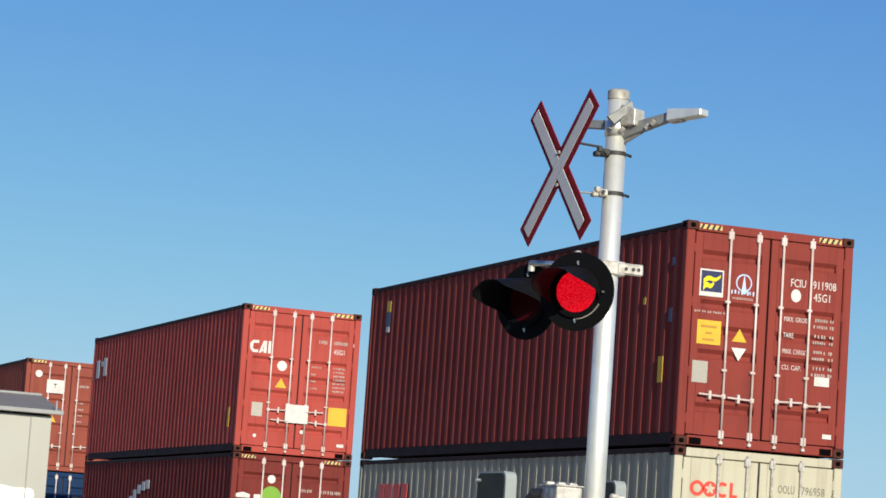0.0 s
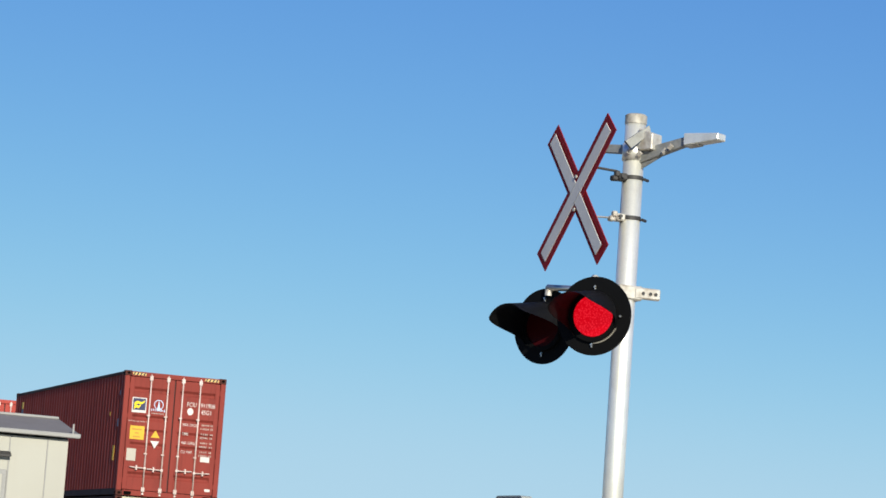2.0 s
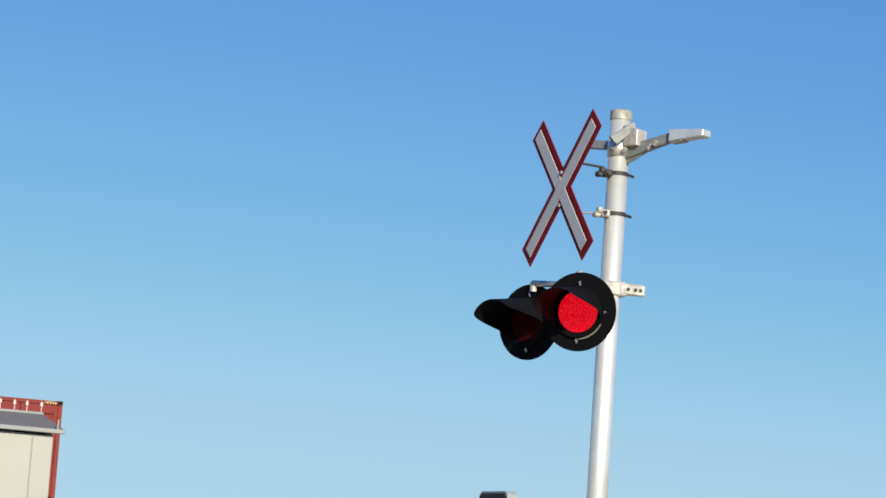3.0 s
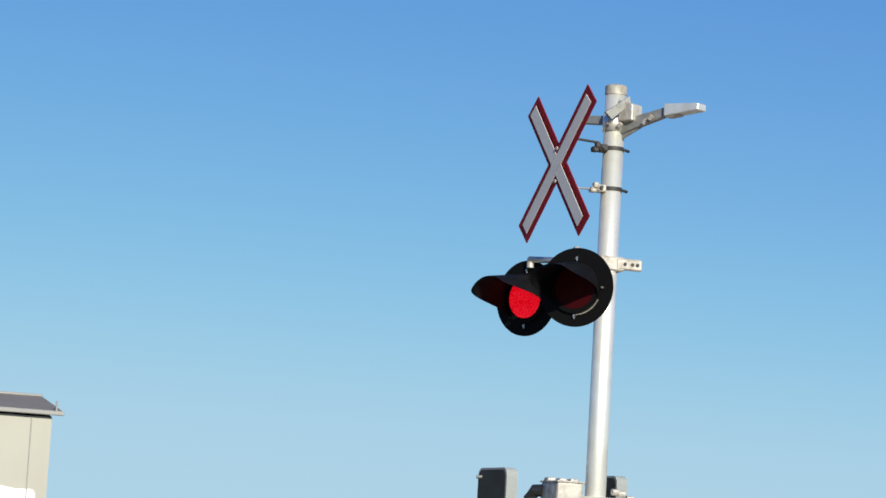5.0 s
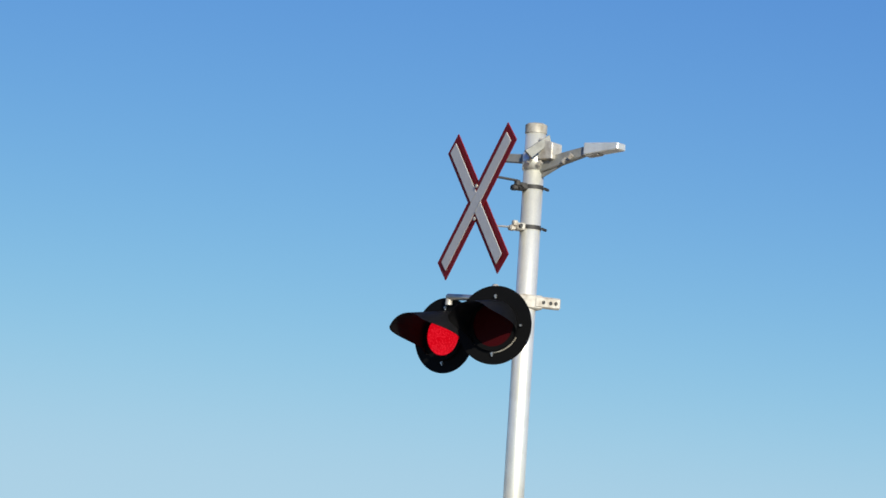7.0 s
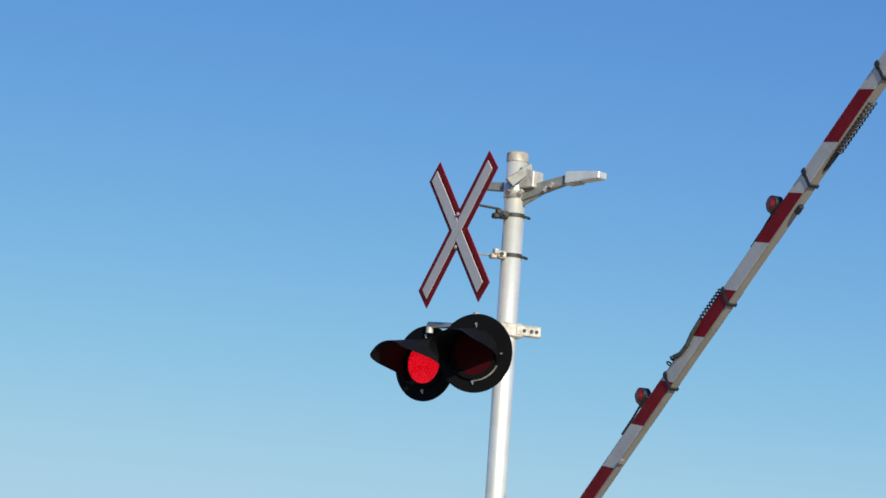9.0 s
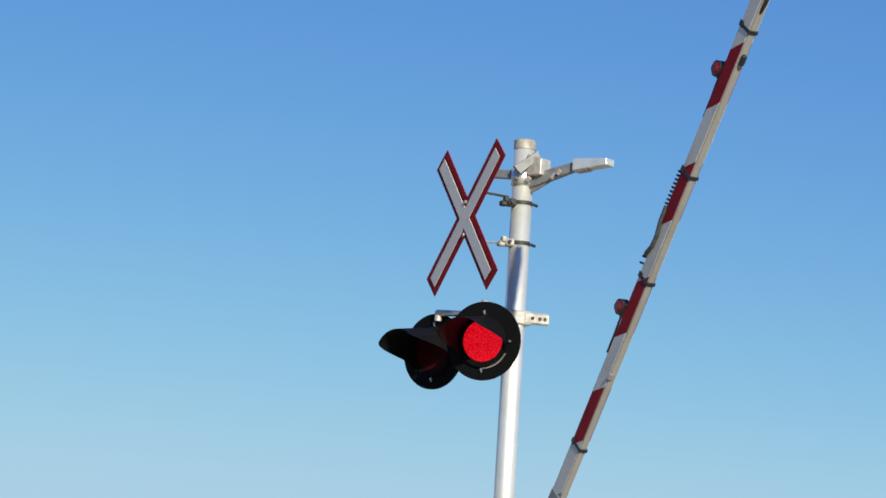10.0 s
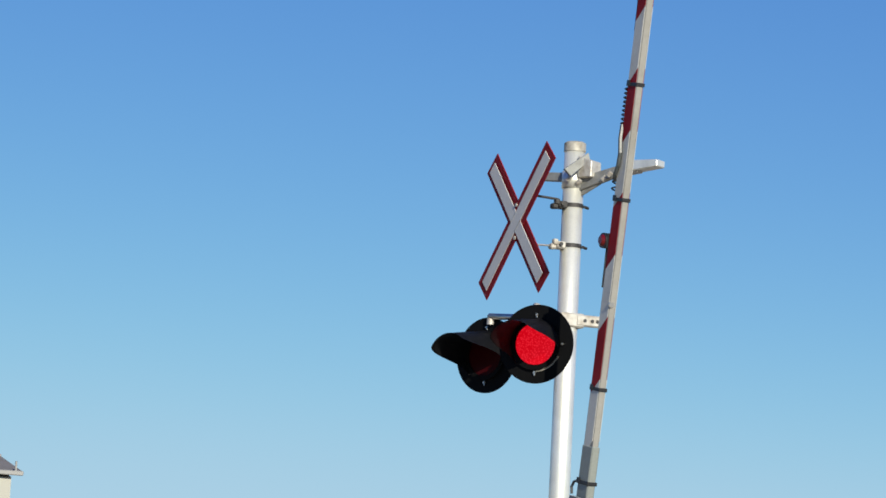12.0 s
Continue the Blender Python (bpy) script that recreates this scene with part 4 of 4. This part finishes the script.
for r in (0.715, 1.321, 2.543, 3.285, 4.26, 5.08):
    left, right, hh = (half(r)[0], reach(r, 1), half(r)[1]) if r > 0.96 else (0.008, 0.051, 0.073)
    strap = part("strap", boxed(-left - 0.006, right + 0.006, -r - 0.012, -r + 0.012, ZA - hh - 0.006, ZA + hh + 0.006, 0.003), CABLE, gate, "black strap")
    part("buckle", boxed(-left - 0.012, -left - 0.005, -r - 0.026, -r + 0.012, ZA + hh - 0.045, ZA + hh - 0.004, 0.003), CABLE, strap)
    if r < 0.96:
        part("strap_tail", path_tube(bmesh.new(), [(-0.014, -r, ZA + 0.07), (-0.02, -r + 0.01, ZA + 0.095), (-0.022, -r + 0.045, ZA + 0.115), (-0.02, -r + 0.09, ZA + 0.105)], 0.009, 6), CABLE, strap)


def gate_lamp(r):
    z = ZA + half(r)[1]
    lamp = part("gate_lamp", boxed(-0.02, 0.02, -r - 0.05, -r + 0.05, z, z + 0.03, 0.006), CABLE, gate, "small dark red gate lamp")
    part("lamp_body", tubed((-0.026, -r, z + 0.054), (0.026, -r, z + 0.054), 0.050, 24), CABLE, lamp)
    for s in (-1, 1):
        part("lamp_lens", tubed((s * 0.026, -r, z + 0.054), (s * 0.044, -r, z + 0.054), 0.040, 24, 0.026), GATE_LENS, lamp, "red lens")
    bm = path_tube(bmesh.new(), [(0, -r + 0.04, z + 0.026), (-0.006, -r + 0.09, z + 0.016), (-0.008, -r + 0.16, z + 0.008), (-0.008, -r + 0.3, z + 0.005)], 0.007, 6)
    part("lamp_lead", bm, CABLE, lamp)


for r in (2.27, 3.93):
    gate_lamp(r)
part("lamp_nut", boxed(-0.012, 0.022, -4.12, -4.05, ZA - 0.088, ZA - 0.055, 0.01), CABLE, gate)


def coil(r0, r1, z, turns, rad):
    pts = []
    for i in range(turns * 10 + 1):
        a = 2 * math.pi * i / 10
        pts.append((rad * math.cos(a), -(r0 + (r1 - r0) * i / (turns * 10)), z + rad * math.sin(a)))
    return path_tube(bmesh.new(), pts, 0.0055, 5)


TOP, LOW = ZA + 0.061, ZA - 0.061
part("coiled_lead", coil(3.02, 3.27, TOP + 0.006, 9, 0.023), CABLE, gate, "black coiled lead")
part("coiled_lead", coil(2.59, 2.68, TOP + 0.012, 2, 0.026), CABLE, gate, "black coiled lead")
part("flat_lead", path_tube(bmesh.new(), [(-0.012, -2.66, TOP + 0.016), (-0.030, -2.70, TOP - 0.012), (-0.032, -2.76, TOP - 0.042), (-0.032, -2.84, TOP - 0.048), (-0.031, -2.93, TOP - 0.024), (-0.014, -3.02, TOP + 0.004)], 0.014, 6), LEAD_GREY, gate, "grey flat lead")
part("coiled_lead", coil(4.53, 4.92, LOW - 0.014, 13, 0.018), CABLE, gate, "black coiled lead")
part("flat_lead", path_tube(bmesh.new(), [(0, -4.39, LOW + 0.004), (0, -4.46, LOW - 0.012), (0, -4.54, LOW - 0.014)], 0.012, 6), CABLE, gate)
part("reflector_nut", tubed((0, -1.87, LOW - 0.008), (0, -1.87, LOW + 0.004), 0.02, 8), GALV, gate)
# support channels astride the mast and their weights
for x, side in ((-0.037, -1), (0.828, 1)):
    part("support_arm", boxed(x + 0.086, x + 0.116, -0.20, 1.5, -0.07, 0.05, 0.006), WEIGHT, gate)
    w = part("counterweight", prism_x(bmesh.new(), round_rect(1.10, 1.56, -0.42, 0.390, 0.06, 6), x, x + 0.085), WEIGHT, gate, "grey rounded counterweight plate")
    part("front_plate", prism_x(bmesh.new(), round_rect(1.115, 1.545, -0.405, 0.375, 0.05, 6), x - 0.004, x - 0.0005), WEIGHT_FACE, w, "dark front face")
    part("bolt", tubed((x - 0.04, 1.50, 0.325), (x + 0.02, 1.50, 0.325), 0.013, 8), GALV, w)
    for sy in (1.24, 1.44):
        part("bolt", tubed((x - 0.03, sy, 0.10), (x + 0.01, sy, 0.10), 0.014, 8), GALV, w)
    bm = bmesh.new()
    lo = [bm.verts.new((x + 0.1 + dx, -0.18, z)) for dx, z in ((-0.015, -0.07), (0.015, -0.07), (0.015, 0.05), (-0.015, 0.05))]
    hi = [bm.verts.new((side * 0.045 + dx, -0.62, ZA + z)) for dx, z in ((-0.012, -0.06), (0.012, -0.06), (0.012, 0.06), (-0.012, 0.06))]
    bm.faces.new(lo)
    bm.faces.new(hi)
    for k in range(4):
        bm.faces.new((lo[k], lo[(k + 1) % 4], hi[(k + 1) % 4], hi[k]))
    part("support_channel", bm, WEIGHT, gate)
part("main_shaft", tubed((-0.07, 0, 0), (0.93, 0, 0), 0.035, 16), GALV, gate)

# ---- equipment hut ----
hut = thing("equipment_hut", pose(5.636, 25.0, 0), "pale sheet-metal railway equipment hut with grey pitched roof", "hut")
HW, HD, WT = 2.6, 1.9, 2.818
part("wall", boxed(-HW, 0, 0, 0.05, 0.15, WT), HUT_WALL, hut, "pale sheet-metal front wall")
part("wall", boxed(-0.05, -0.001, 0.05, HD - 0.05, 0.15, WT), HUT_WALL, hut)
part("wall", boxed(-HW + 0.001, -HW + 0.05, 0.05, HD - 0.05, 0.15, WT), HUT_WALL, hut)
part("wall", boxed(-HW, 0, HD - 0.05, HD, 0.15, WT), HUT_WALL, hut)
part("plinth", boxed(-HW - 0.1, 0.1, -0.1, HD + 0.1, -0.1, 0.15, 0.02), CONCRETE, hut, "concrete plinth")
for sx in (-0.19, -0.54, -1.6, -2.1):
    part("panel_seam", boxed(sx - 0.006, sx + 0.006, -0.006, 0.001, 0.15, WT - 0.005, 0.002), HUT_TRIM, hut)
bm = bmesh.new()
ov = 0.092
RZ, EZ = 3.062, 2.872
prism_x(bm, [(-0.06, EZ), (HD / 2, RZ), (HD + 0.06, EZ), (HD + 0.06, EZ - 0.02), (HD / 2, RZ - 0.025), (-0.06, EZ - 0.02)], -HW - ov, ov)
part("roof", bm, HUT_ROOF, hut, "grey sheet roof")
part("ridge_cap", boxed(-HW - ov, ov - 0.005, HD / 2 - 0.08, HD / 2 + 0.08, RZ - 0.015, RZ + 0.012, 0.006), HUT_TRIM, hut, "pale ridge capping")
part("fascia", boxed(-HW - ov, ov + 0.003, -0.078, -0.058, EZ - 0.036, EZ + 0.006, 0.006), HUT_TRIM, hut, "pale eaves fascia")
part("soffit", boxed(-HW - ov + 0.01, ov - 0.01, -0.058, 0.0, EZ - 0.034, EZ - 0.022), HUT_TRIM, hut)
part("fascia", boxed(-HW - ov, ov + 0.003, HD + 0.058, HD + 0.078, EZ - 0.036, EZ + 0.006, 0.006), HUT_TRIM, hut)
for gx in (-HW - 0.001, -0.049):
    part("gable", prism_x(bmesh.new(), [(0.0, WT), (HD, WT), (HD / 2, RZ - 0.03)], gx, gx + 0.05), HUT_WALL, hut)
part("roof_clip", boxed(0.014, 0.032, -0.07, -0.05, EZ, EZ + 0.095, 0.004), HUT_TRIM, hut, "upright clip at the eaves")
part("door_frame", boxed(-1.50, -0.55, -0.02, 0.001, 0.15, 2.5, 0.004), HUT_TRIM, hut)
door = part("door", boxed(-1.46, -0.59, -0.032, -0.02, 0.17, 2.46, 0.004), HUT_WALL, hut, "pale sheet-metal door")
part("handle", boxed(-0.70, -0.67, -0.07, -0.032, 1.1, 1.25, 0.006), GALV, door)
bm = prism_x(bmesh.new(), [(0.0, 2.655), (0.0, 2.67), (-0.07, 2.635), (-0.07, 2.62)], -1.6, -0.53)
# reflected sunlight on the wall, laid on as a thin white plate
outline = [(-0.105, 0.9), (-0.105, 2.09)] + [(-0.155 + 0.05 * math.cos(a), 2.09 + 0.06 * math.sin(a)) for a in (0.4, 0.8, 1.2, 1.57)] + [(-0.30, 2.145), (-0.42, 2.165), (-0.53, 2.16), (-0.53, 0.9)]
part("glare_patch", prism(bmesh.new(), outline, -0.0035, 0.0015), WALL_GLARE, hut, "patch of reflected sunlight painted on the wall")
part("drip_canopy", bm, BRACKET, hut, "dark door drip canopy")


# ---- what moves ----
SPEED = 15.24
SWITCH = (0.25, 0.75, 1.35, 1.85, 2.45, 2.95, 3.5, 4.05, 4.6, 5.15, 5.65, 6.25, 6.75, 7.3, 7.85, 8.4, 8.95, 9.55, 10.05, 10.65, 11.15, 11.75)


def motions():
    for ob, x, off, z in trains:
        walk(ob, [(t, pose(x, S0 + off + SPEED * t, z)) for t in (0, 2, 4, 6, 8, 10, 12)])
    # near light is on first, then the two take turns
    for led, on in ((led_near, True), (led_far, False)):
        place = lambda lit: pose(0, -0.0095 if lit else 0.02, 0)
        rows = [(0.0, place(on))]
        for t in SWITCH:
            rows += [(t - 0.02, place(on)), (t + 0.02, place(not on))]
            on = not on
        rows.append((12.0, place(on)))
        walk(led, rows)
    rise = ((0.0, 0), (6.0, 0), (6.6, 0.0), (7.0, 4.2), (7.5, 12.4), (8.0, 20.9), (8.5, 29.3), (9.0, 37.6), (9.5, 45.7), (10.0, 53.5), (10.5, 60.7),
            (11.0, 67.7), (11.5, 74.2), (12.0, 80.1))
    walk(gate, [(t, pose(*GATE, -a, 0, GATE_TURN)) for t, a in rise])


motions()
